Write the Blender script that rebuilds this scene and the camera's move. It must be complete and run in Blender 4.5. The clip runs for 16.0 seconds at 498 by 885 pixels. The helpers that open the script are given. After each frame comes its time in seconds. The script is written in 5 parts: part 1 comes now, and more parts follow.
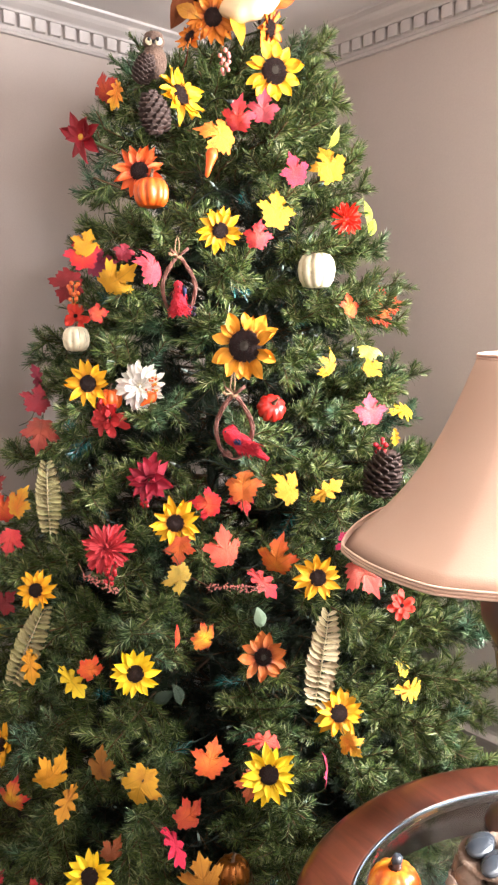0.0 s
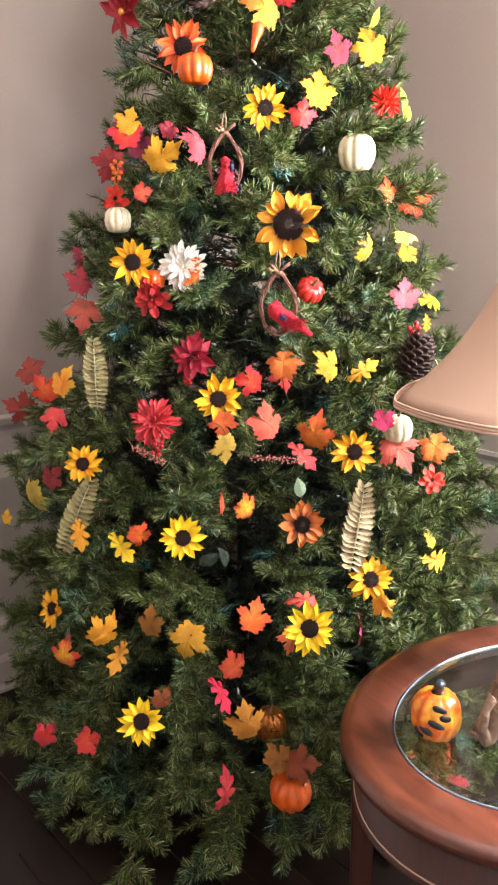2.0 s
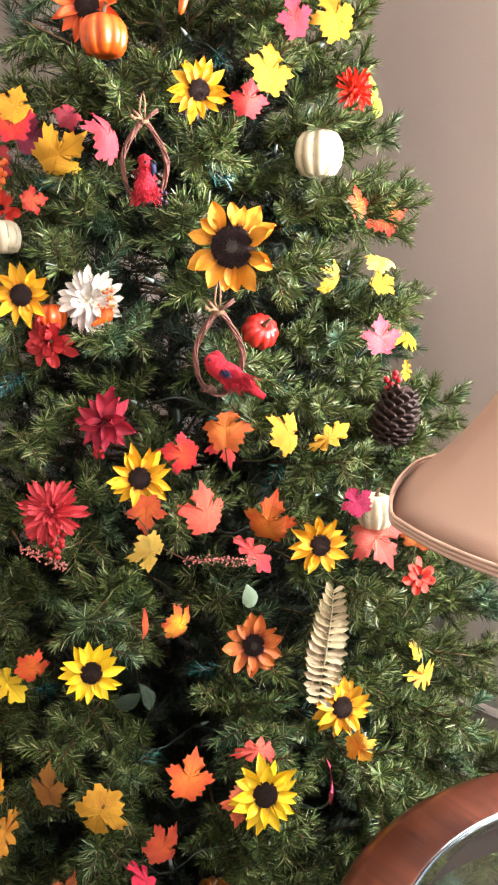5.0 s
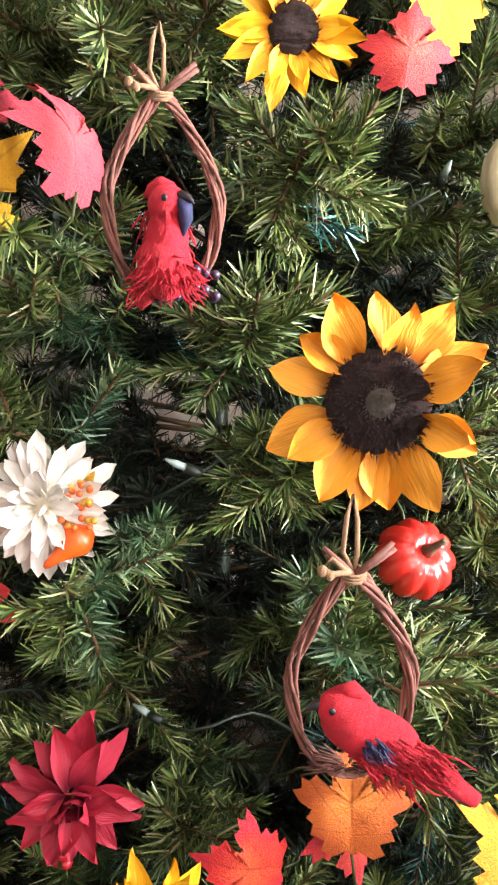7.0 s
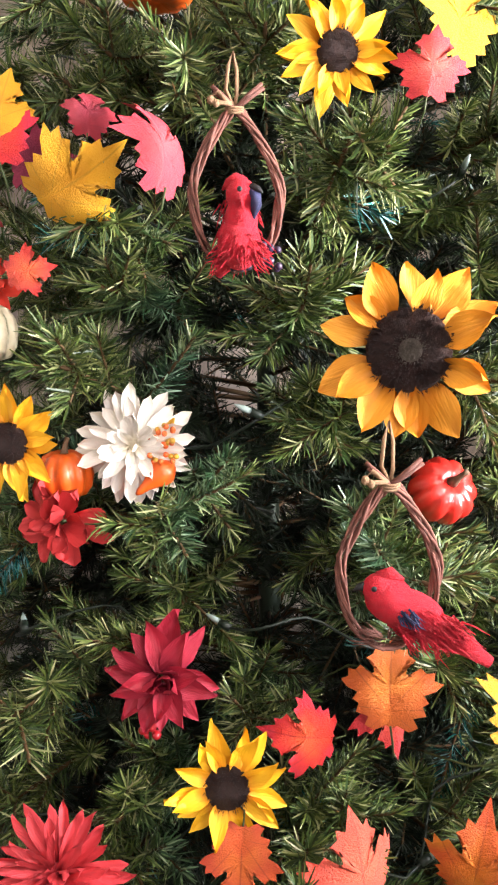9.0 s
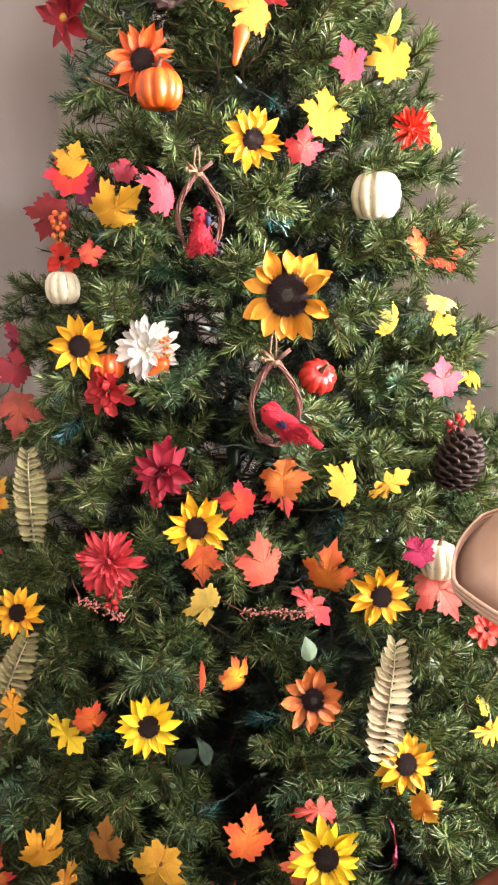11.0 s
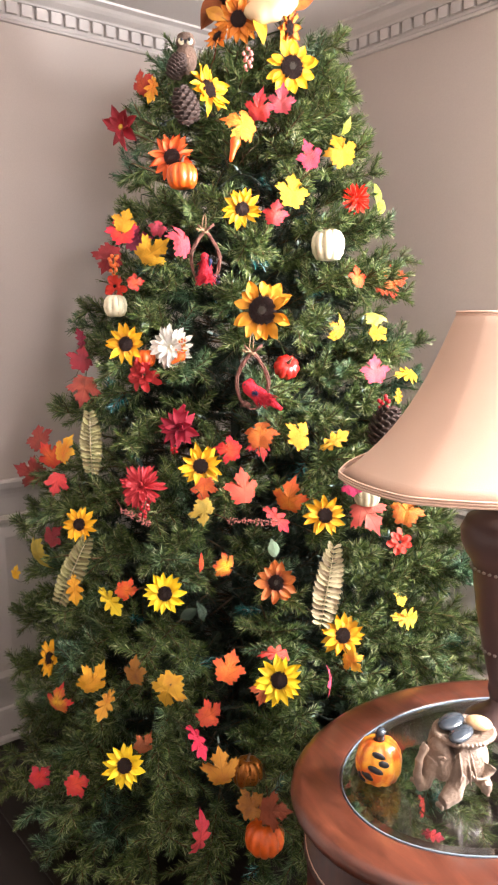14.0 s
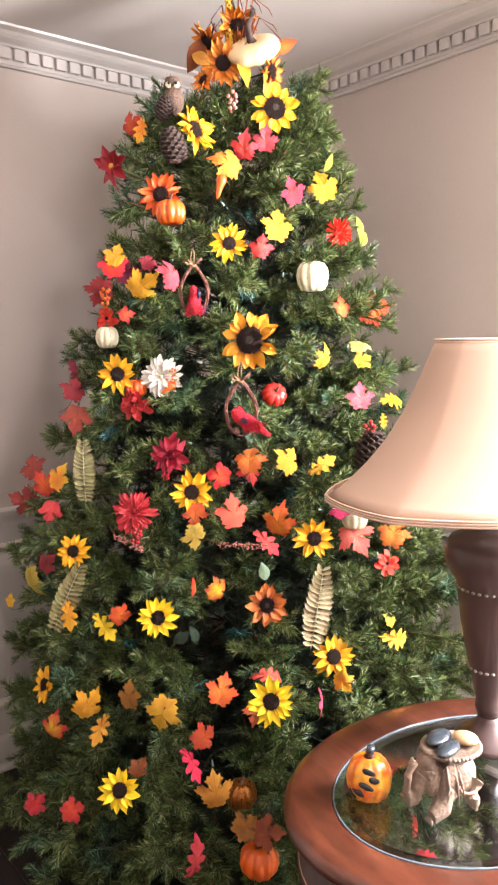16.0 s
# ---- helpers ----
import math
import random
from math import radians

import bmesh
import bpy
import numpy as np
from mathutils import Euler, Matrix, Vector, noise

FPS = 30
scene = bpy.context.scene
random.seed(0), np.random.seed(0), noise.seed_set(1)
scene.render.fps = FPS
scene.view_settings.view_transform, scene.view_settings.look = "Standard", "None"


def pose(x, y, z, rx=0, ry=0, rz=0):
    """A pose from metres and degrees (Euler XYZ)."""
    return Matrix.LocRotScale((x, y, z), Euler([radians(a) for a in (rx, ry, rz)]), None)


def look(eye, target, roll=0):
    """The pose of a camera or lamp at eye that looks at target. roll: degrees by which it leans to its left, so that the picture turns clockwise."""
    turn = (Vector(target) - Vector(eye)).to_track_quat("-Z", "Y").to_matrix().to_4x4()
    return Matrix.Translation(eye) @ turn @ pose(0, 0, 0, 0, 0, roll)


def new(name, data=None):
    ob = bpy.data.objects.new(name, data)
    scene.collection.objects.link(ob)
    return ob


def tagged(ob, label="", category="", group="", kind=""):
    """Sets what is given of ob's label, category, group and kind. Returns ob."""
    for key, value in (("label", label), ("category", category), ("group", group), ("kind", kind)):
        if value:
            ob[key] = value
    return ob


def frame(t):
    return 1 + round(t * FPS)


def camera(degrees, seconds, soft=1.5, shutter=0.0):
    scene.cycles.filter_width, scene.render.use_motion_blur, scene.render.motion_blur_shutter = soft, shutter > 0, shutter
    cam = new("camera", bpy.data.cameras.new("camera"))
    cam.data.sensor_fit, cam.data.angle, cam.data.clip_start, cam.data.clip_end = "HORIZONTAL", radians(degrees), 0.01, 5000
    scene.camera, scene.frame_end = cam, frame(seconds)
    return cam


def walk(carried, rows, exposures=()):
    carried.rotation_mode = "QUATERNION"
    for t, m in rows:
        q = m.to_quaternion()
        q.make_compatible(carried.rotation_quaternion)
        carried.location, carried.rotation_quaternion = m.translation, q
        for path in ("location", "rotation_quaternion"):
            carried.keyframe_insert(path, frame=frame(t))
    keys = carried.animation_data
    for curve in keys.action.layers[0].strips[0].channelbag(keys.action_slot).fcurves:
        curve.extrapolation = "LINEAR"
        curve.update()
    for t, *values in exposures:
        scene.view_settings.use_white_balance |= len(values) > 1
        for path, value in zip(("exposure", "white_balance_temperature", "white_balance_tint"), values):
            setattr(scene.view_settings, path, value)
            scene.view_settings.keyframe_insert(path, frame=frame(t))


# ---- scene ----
cam = camera(36.6, 16.0, soft=2.2)
METRES, EYE, TILT, LEAN, TURN = 3.09, 1.516, -9.11, 0.54, 48.84
ROWS = [
    (0.0, 0.0, 0.0, 0.0, 0.0, 0.0, -0.0),
    (0.5, 0.0053, -0.018, -0.0075, 1.1, -1.08, -0.27),
    (1.0, -0.0001, -0.0275, -0.0182, 1.79, -2.39, -0.54),
    (1.5, -0.0202, -0.0254, -0.0334, 1.15, -4.07, -0.65),
    (2.0, -0.0367, -0.0216, -0.0378, -0.85, -5.13, -0.49),
    (2.5, -0.0458, -0.019, -0.0341, -2.68, -5.53, -0.39),
    (3.0, -0.0493, -0.0222, -0.0311, -4.23, -5.51, -0.31),
    (5.5, -0.0397, 0.1815, 0.0116, -5.61, -4.19, -0.25),
    (6.0, -0.056, 0.251, 0.0341, -5.64, -3.41, 0.04),
    (6.5, -0.0501, 0.3036, 0.044, -4.91, -2.28, 0.11),
    (7.0, -0.0383, 0.3474, 0.0593, -3.42, -1.33, 0.06),
    (7.5, -0.0357, 0.3659, 0.065, -1.42, -0.61, -0.18),
    (8.0, -0.0349, 0.3677, 0.0652, -0.1, -0.29, -0.12),
    (8.5, -0.0381, 0.3498, 0.0618, 0.03, -0.56, 0.23),
    (9.0, -0.0462, 0.3085, 0.0457, -0.8, -1.4, 0.62),
    (9.5, -0.0507, 0.2621, 0.0334, -1.56, -2.47, 0.73),
    (10.0, -0.0391, 0.2144, 0.0259, -1.46, -3.73, 0.53),
    (12.5, -0.0265, 0.0132, 0.0047, 0.35, -0.71, 0.04),
    (13.0, -0.0186, -0.0122, 0.0041, -0.03, 0.75, -0.2),
    (13.5, 0.0005, -0.048, -0.0125, 0.59, 1.19, -1.04),
    (14.0, 0.0114, -0.0715, -0.0276, 2.37, -0.84, -0.55),
    (14.5, 0.0108, -0.0749, -0.0362, 3.09, -2.13, -0.32),
    (15.0, 0.0094, -0.0744, -0.0392, 3.14, -1.64, -0.17),
    (15.5, 0.0127, -0.0858, -0.031, 2.63, 0.14, 0.04),
    (16.0, 0.0138, -0.0871, -0.0286, 1.74, 1.24, 0.25),
]
EXPOSURES = [(0.0, 0.0), (16.0, 0.0)]
walk(cam, [(t, pose(0, 0, EYE, TILT, LEAN, TURN) @ pose(METRES * x, METRES * y, METRES * z, 90 + pitch, roll, yaw)) for t, x, y, z, yaw, pitch, roll in ROWS], EXPOSURES)

# ---- world and lights ----
world = bpy.data.worlds.new("world")
scene.world = world
world.use_nodes = True
_sky = world.node_tree.nodes.new("ShaderNodeTexSky")
_sky.sky_type = "NISHITA"
_sky.sun_disc = False
_sky.sun_elevation, _sky.sun_rotation = radians(35), radians(200)
world.node_tree.links.new(_sky.outputs[0], world.node_tree.nodes["Background"].inputs[0])
world.node_tree.nodes["Background"].inputs[1].default_value = 0.08


def area_lamp(name, m, width, height, watts, colour):
    data = bpy.data.lights.new(name, "AREA")
    data.shape, data.size, data.size_y, data.energy, data.color = "RECTANGLE", width, height, watts, colour
    ob = new(name, data)
    ob.matrix_world = m
    return ob


# room: west wall x, north wall y, ceiling height; the other two walls close it behind the camera
WX, NY, EX, SY, TOP = -2.222, 1.975, 3.6, -4.2, 2.443
# fill lamp added on the unseen east side to brighten tree and west wall
area_lamp("east_window_light", look((EX + 0.02, -0.45, 1.85), (0, -0.45, 1.75)), 1.1, 0.85, 100, (1.0, 0.94, 1.0))
area_lamp("north_window_light", look((0.55, NY + 0.02, 1.68), (0.55, 0, 1.6)), 1.1, 1.05, 500, (0.98, 0.97, 1.0))


# ---- materials ----
def lin(code):
    v = [int(code[i:i + 2], 16) / 255 for i in (1, 3, 5)]
    return tuple(c / 12.92 if c <= 0.04045 else ((c + 0.055) / 1.055) ** 2.4 for c in v)


class Graph:
    def __init__(self, name, rough=0.5, metal=0.0):
        self.mat = bpy.data.materials.new(name)
        self.mat.use_nodes = True
        self.t = self.mat.node_tree
        self.bsdf = self.t.nodes["Principled BSDF"]
        self.bsdf.inputs["Roughness"].default_value = rough
        self.bsdf.inputs["Metallic"].default_value = metal
        self.coords = self.t.nodes.new("ShaderNodeTexCoord")

    def node(self, kind, **values):
        n = self.t.nodes.new(kind)
        for k, v in values.items():
            n.inputs[k.replace("_", " ")].default_value = v
        return n

    def link(self, a, b):
        self.t.links.new(a, b)

    def noise(self, scale, detail=4.0, rough=0.55, stretch=None, distortion=0.0):
        n = self.node("ShaderNodeTexNoise", Scale=scale, Detail=detail, Roughness=rough, Distortion=distortion)
        if stretch:
            m = self.node("ShaderNodeMapping", Scale=stretch)
            self.link(self.coords.outputs["Object"], m.inputs[0])
            self.link(m.outputs[0], n.inputs["Vector"])
        else:
            self.link(self.coords.outputs["Object"], n.inputs["Vector"])
        return n.outputs["Fac"]

    def ramp(self, fac, stops):
        r = self.t.nodes.new("ShaderNodeValToRGB")
        el = r.color_ramp.elements
        while len(el) < len(stops):
            el.new(0.5)
        for e, (p, c) in zip(el, stops):
            e.position, e.color = p, (*c, 1) if len(c) == 3 else c
        self.link(fac, r.inputs[0])
        return r.outputs["Color"]

    def mix(self, fac, a, b, mode="MIX"):
        m = self.t.nodes.new("ShaderNodeMix")
        m.data_type, m.blend_type = "RGBA", mode
        for sock, v in ((m.inputs[0], fac), (m.inputs[6], a), (m.inputs[7], b)):
            if isinstance(v, bpy.types.NodeSocket):
                self.link(v, sock)
            elif isinstance(v, (int, float)):
                sock.default_value = v
            else:
                sock.default_value = (*v, 1)
        return m.outputs[2]

    def bump(self, height, strength, distance):
        b = self.node("ShaderNodeBump", Strength=strength, Distance=distance)
        self.link(height, b.inputs["Height"])
        self.link(b.outputs[0], self.bsdf.inputs["Normal"])

    def colour(self, sock):
        self.link(sock, self.bsdf.inputs["Base Color"])

    def math(self, op, a, b=0.0):
        m = self.t.nodes.new("ShaderNodeMath")
        m.operation = op
        for s, v in ((m.inputs[0], a), (m.inputs[1], b)):
            if isinstance(v, bpy.types.NodeSocket):
                self.link(v, s)
            else:
                s.default_value = v
        return m.outputs[0]


def scaled(c, k):
    return tuple(min(1.0, v * k) for v in c)


def surface(name, base, rough=0.5, metal=0.0, scale=30.0, vary=0.18, fine=300.0, bump=0.15, depth=0.001, coat=0.0):
    """A plain surface with two scales of colour change and fine relief."""
    g = Graph(name, rough, metal)
    big = g.ramp(g.noise(scale * 0.25), [(0.3, scaled(base, 1 - vary)), (0.7, scaled(base, 1 + vary))])
    c = g.mix(g.math("MULTIPLY", g.noise(fine, 2.0), 0.35), big, scaled(base, 0.72))
    g.colour(c)
    r = g.ramp(g.noise(scale), [(0.3, (rough * 0.85,) * 3), (0.7, (min(1, rough * 1.15),) * 3)])
    g.link(r, g.bsdf.inputs["Roughness"])
    g.bump(g.noise(fine * 0.6, 3.0), bump, depth)
    if coat:
        g.bsdf.inputs["Coat Weight"].default_value = coat
        g.bsdf.inputs["Coat Roughness"].default_value = 0.12
    return g.mat


def wood(name, dark, light, rough=0.3, stretch=(3, 30, 30), scale=2.2, coat=0.4):
    g = Graph(name, rough)
    grain = g.noise(scale, 8.0, 0.65, stretch, 1.2)
    broad = g.noise(1.1, 3.0, 0.5, tuple(0.5 * v for v in stretch))
    c = g.mix(broad, g.ramp(grain, [(0.25, dark), (0.75, light)]), g.ramp(grain, [(0.2, scaled(dark, 0.7)), (0.8, scaled(light, 0.75))]))
    info = g.t.nodes.new("ShaderNodeObjectInfo")
    c = g.mix(g.math("MULTIPLY", info.outputs["Random"], 0.35), c, scaled(dark, 0.6))
    g.colour(c)
    g.bump(grain, 0.12, 0.001)
    g.bsdf.inputs["Coat Weight"].default_value = coat
    g.bsdf.inputs["Coat Roughness"].default_value = 0.15
    return g.mat


def fabric_leaf(name, centre, edge, second=None, rough=0.62):
    """Printed cloth leaf: one colour at the stalk running into another at the lobes, blotches, veins, some light through it."""
    g = Graph(name, rough)
    sep = g.t.nodes.new("ShaderNodeVectorMath")
    sep.operation = "LENGTH"
    g.link(g.coords.outputs["Object"], sep.inputs[0])
    n = g.noise(4.0, 4.0)
    far = g.math("ADD", g.math("MULTIPLY", sep.outputs["Value"], 1.5), g.math("MULTIPLY", g.math("SUBTRACT", n, 0.5), 0.9))
    c = g.ramp(far, [(0.12, centre), (0.62, edge)])
    if second:
        c = g.mix(g.ramp(g.noise(2.3, 2.0), [(0.52, (0, 0, 0)), (0.68, (1, 1, 1))]), c, second)
    c = g.mix(g.math("MULTIPLY", g.noise(22.0, 5.0, 0.7), 0.45), c, scaled(edge, 0.62))
    xyz = g.t.nodes.new("ShaderNodeSeparateXYZ")
    g.link(g.coords.outputs["Object"], xyz.inputs[0])
    angle = g.math("ARCTAN2", xyz.outputs["X"], g.math("ADD", xyz.outputs["Y"], 0.2))
    vein = g.math("MULTIPLY", g.math("ABSOLUTE", g.math("SINE", g.math("MULTIPLY", angle, 4.2))), g.math("ADD", sep.outputs["Value"], 0.08))
    c = g.mix(g.ramp(g.math("ADD", vein, g.math("MULTIPLY", g.noise(14.0), 0.03)), [(0.02, (0.5, 0.5, 0.5)), (0.06, (0, 0, 0))]), c, scaled(edge, 0.45))
    info = g.t.nodes.new("ShaderNodeObjectInfo")
    hsv = g.node("ShaderNodeHueSaturation", Saturation=1.0)
    g.link(c, hsv.inputs["Color"])
    g.link(g.math("ADD", g.math("MULTIPLY", info.outputs["Random"], 0.03), 0.485), hsv.inputs["Hue"])
    g.link(g.math("ADD", g.math("MULTIPLY", info.outputs["Random"], 0.3), 0.85), hsv.inputs["Value"])
    g.colour(hsv.outputs[0])
    g.bump(g.noise(45.0, 4.0, 0.7), 0.5, 0.012)
    g.bsdf.inputs["Transmission Weight"].default_value = 0.0
    return g.mat


def petal_cloth(name, base, tip, rough=0.6):
    """Cloth petal, deeper at its foot, with ribs along it."""
    g = Graph(name, rough)
    xyz = g.t.nodes.new("ShaderNodeSeparateXYZ")
    g.link(g.coords.outputs["Object"], xyz.inputs[0])
    ribs = g.noise(5.0, 3.0, 0.6, (9, 0.8, 1))
    f = g.math("ADD", g.math("MULTIPLY", xyz.outputs["Y"], 3.0), g.math("MULTIPLY", g.math("SUBTRACT", ribs, 0.5), 0.3))
    c = g.ramp(f, [(0.0, base), (0.4, tip)])
    info = g.t.nodes.new("ShaderNodeObjectInfo")
    c = g.mix(g.math("MULTIPLY", info.outputs["Random"], 0.3), c, scaled(base, 0.9))
    g.colour(c)
    g.bump(ribs, 0.25, 0.01)
    return g.mat


WALL = surface("wall_paint", lin("#bfb2a8"), 0.62, scale=6, vary=0.05, fine=220, bump=0.08)
TRIM = surface("trim_paint", lin("#c8c0ba"), 0.38, scale=8, vary=0.04, fine=160, bump=0.05)
CEIL = surface("ceiling_paint", lin("#d0c8c2"), 0.8, scale=6, vary=0.04, fine=250, bump=0.1)
FLOORWOOD = wood("floor_wood", lin("#120b08"), lin("#27170f"), 0.45, (2, 40, 40), 2.0, 0.12)
MAHOGANY = wood("mahogany", lin("#2e110a"), lin("#6e3a28"), 0.3, (14, 3.2, 14), 1.6, 0.3)
MAHOGANY_DARK = wood("mahogany_dark", lin("#2c100a"), lin("#54261a"), 0.4, (20, 20, 2.5), 2.0, 0.15)
POLE = surface("pole_metal", lin("#2d3a2c"), 0.45, 0.3)
WIRE = surface("green_wire", lin("#16241a"), 0.5)
STEM = surface("branch_stem", lin("#5a4226"), 0.8, fine=500)
PICK = surface("pick_stem", lin("#3d4a22"), 0.6)
SHADECLOTH = surface("shade_cloth", lin("#b49682"), 0.85, scale=20, vary=0.06, fine=700, bump=0.25)
BRAID = surface("shade_braid", lin("#cfae98"), 0.7, fine=900, bump=0.4)
LAMPBODY = surface("lamp_body", lin("#4a3532"), 0.5, 0.0, scale=25, vary=0.3, coat=0.3)
PEWTER = surface("pewter", lin("#8a8078"), 0.5, 0.3)
BRASS = surface("brass", lin("#8d6d3f"), 0.35, 0.9)
VINE = surface("vine", lin("#74483c"), 0.75, scale=60, vary=0.4, fine=500, bump=0.6)
TWINE = surface("twine", lin("#8a6c50"), 0.9, fine=900, bump=0.6)
CONEWOOD = surface("cone_scale", lin("#48362f"), 0.75, scale=40, vary=0.4, fine=400, bump=0.5)
STEMWOOD = surface("gourd_stem", lin("#6d5540"), 0.8, scale=60, vary=0.3, bump=0.5)
SEED = surface("seed_disc", lin("#36180f"), 0.95, scale=90, vary=0.5, fine=500, bump=1.0, depth=0.01)
SEEDCORE = surface("seed_core", lin("#6e6459"), 0.9, scale=90, vary=0.3, fine=500, bump=0.8, depth=0.01)
CALYX = surface("calyx", lin("#4d6a2a"), 0.6)
STATUE = surface("weathered_resin", lin("#857060"), 0.55, scale=45, vary=0.35, fine=350, bump=0.5, depth=0.002)
STONE_DARK = surface("dark_pebble", lin("#34393f"), 0.25, scale=40, vary=0.2, coat=0.3)
STONE_TAN = surface("tan_pebble", lin("#c9a67c"), 0.3, scale=30, vary=0.2, coat=0.3)
BLACKPAINT = surface("black_paint", lin("#1c1c20"), 0.5)
FEATHER = surface("red_feather", lin("#f8203a"), 0.8, scale=30, vary=0.2, fine=260, bump=0.9, depth=0.006)
NAVY = surface("navy_feather", lin("#24264a"), 0.8, scale=40, vary=0.3, fine=260, bump=0.6)
OWLMAT = surface("brown_feather", lin("#6b5548"), 0.85, scale=60, vary=0.45, fine=260, bump=0.8, depth=0.006)
BULB = surface("clear_bulb", lin("#9fb3ad"), 0.12)

# needles: narrow plastic strips, each with its own green
_g = Graph("needles", 0.38)
_geo = _g.t.nodes.new("ShaderNodeNewGeometry")
_info = _g.t.nodes.new("ShaderNodeObjectInfo")
_c = _g.ramp(_geo.outputs["Random Per Island"], [(0.0, lin("#21331a")), (0.45, lin("#425829")), (0.8, lin("#728042")), (1.0, lin("#a8aa80"))])
_c2 = _g.ramp(_geo.outputs["Random Per Island"], [(0.0, lin("#1e3a29")), (0.6, lin("#375f47")), (1.0, lin("#8db39a"))])
_patch = _g.ramp(_g.noise(5.0, 2.0), [(0.56, (0, 0, 0)), (0.70, (0.85, 0.85, 0.85))])
_g.colour(_g.mix(_patch, _c, _c2))
_g.bsdf.inputs["Specular IOR Level"].default_value = 0.35
NEEDLE = _g.mat
# darker copy of the needles, with the shade deep in the tree painted in
_g = Graph("inner_needles_shaded", 0.5)
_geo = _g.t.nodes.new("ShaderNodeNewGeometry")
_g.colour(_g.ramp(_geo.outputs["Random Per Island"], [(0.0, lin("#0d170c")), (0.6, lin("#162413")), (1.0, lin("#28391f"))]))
INNER_SHADED = _g.mat
_g = Graph("teal_foil_needles", 0.14, 0.35)
_geo = _g.t.nodes.new("ShaderNodeNewGeometry")
_g.colour(_g.ramp(_geo.outputs["Random Per Island"], [(0.0, lin("#1d4a46")), (0.6, lin("#3f8c84")), (1.0, lin("#a9cfd6"))]))
FOIL = _g.mat

EDGE = surface("glass_edge", lin("#6b7580"), 0.12, coat=0.5)
_g = Graph("table_glass", 0.0)
_g.bsdf.inputs["Base Color"].default_value = (0.85, 0.92, 0.9, 1)
_g.bsdf.inputs["Transmission Weight"].default_value = 1.0
_g.bsdf.inputs["IOR"].default_value = 1.7
GLASS = _g.mat

PETALS = {k: petal_cloth("petal_" + k, lin(a), lin(b)) for k, a, b in (
    ("yellow", "#dc8e10", "#f3bf1c"), ("gold", "#b8700f", "#e8a028"), ("amber", "#e08a12", "#f7bd22"), ("lemon", "#eeb712", "#fbdc24"),
    ("orange", "#c23a12", "#ec6a2a"), ("rust", "#7c2a14", "#c9702e"), ("coral", "#9c1a2a", "#d84850"), ("cream", "#efe6cc", "#f9f5ee"),
    ("burgundy", "#7a0e2a", "#b0243c"), ("scarlet", "#9c1820", "#cc3a3c"), ("flame", "#e2501e", "#e8331f"), ("red", "#c8261a", "#ee4430"),
    ("crimson", "#b8262a", "#8d1624"), ("topper", "#a8480e", "#dd8422"))}
LEAVES = {k: fabric_leaf("leaf_" + k, lin(a), lin(b), lin(c) if c else None) for k, a, b, c in (
    ("orange", "#ee9222", "#da641c", "#f0a42c"), ("burntorange", "#e2702c", "#c8462a", "#d85a28"), ("pinkred", "#f05a50", "#e23a4e", None), ("pink", "#f57a70", "#ef5a66", None),
    ("redleaf", "#d8502a", "#c02a32", None), ("yellowleaf", "#e09a1a", "#efb426", "#e6a01e"), ("redorange", "#f0742c", "#e23c2c", None),
    ("orangeyellow", "#f08a24", "#f4bd30", "#f07a2a"), ("paleyellow", "#f2cf4c", "#f3da6a", None), ("coralleaf", "#ee5a4e", "#e04444", None),
    ("olive", "#a68a2c", "#c2a23c", "#8a7a2c"), ("magenta", "#c8204e", "#e22a5e", None), ("palegreen", "#8fae8a", "#a8c4a4", None),
    ("peach", "#f59a5a", "#f4804c", None), ("ochre", "#c88a20", "#d89a2a", "#b8701c"), ("ochredark", "#9a641c", "#a8741f", "#7a4a18"),
    ("redyellow", "#f4c02c", "#d0322c", None), ("rustleaf", "#7a3418", "#934020", None), ("lemonleaf", "#f0cc1a", "#f8e22a", None),
    ("burgleaf", "#7a1c2a", "#8c1a2c", None), ("brownred", "#b0503a", "#a03c34", "#8a4a3a"), ("plum", "#7a1c3c", "#a02a4a", None),
    ("deepgreen", "#26382a", "#2e4533", None), ("lime", "#a8b83a", "#c2cc4c", None), ("straw", "#b8a67e", "#cfc09c", "#a8946a"), ("sage", "#8a8458", "#a69a6c", "#7a7850"))}
SKINS = {k: surface("skin_" + k, lin(c), r, m, scale=18, vary=v, fine=160, bump=0.1, coat=ct) for k, c, r, m, v, ct in (
    ("ivory", "#e4d8b6", 0.5, 0, 0.08, 0.1), ("orange", "#e0601c", 0.35, 0, 0.2, 0.3), ("copper", "#b06a2c", 0.3, 0.8, 0.15, 0.2),
    ("redgloss", "#d83028", 0.2, 0, 0.15, 0.6), ("pumpkinyellow", "#f0911c", 0.3, 0, 0.25, 0.4), ("pink", "#d08078", 0.4, 0, 0.2, 0.2),
    ("orangeb", "#e06a2a", 0.35, 0, 0.2, 0.3), ("redb", "#b8202a", 0.3, 0, 0.2, 0.4), ("purpleb", "#33243c", 0.35, 0, 0.2, 0.3), ("goldb", "#d8a83a", 0.4, 0, 0.25, 0.2), ("topcream", "#ecd2a4", 0.55, 0, 0.06, 0.0))}

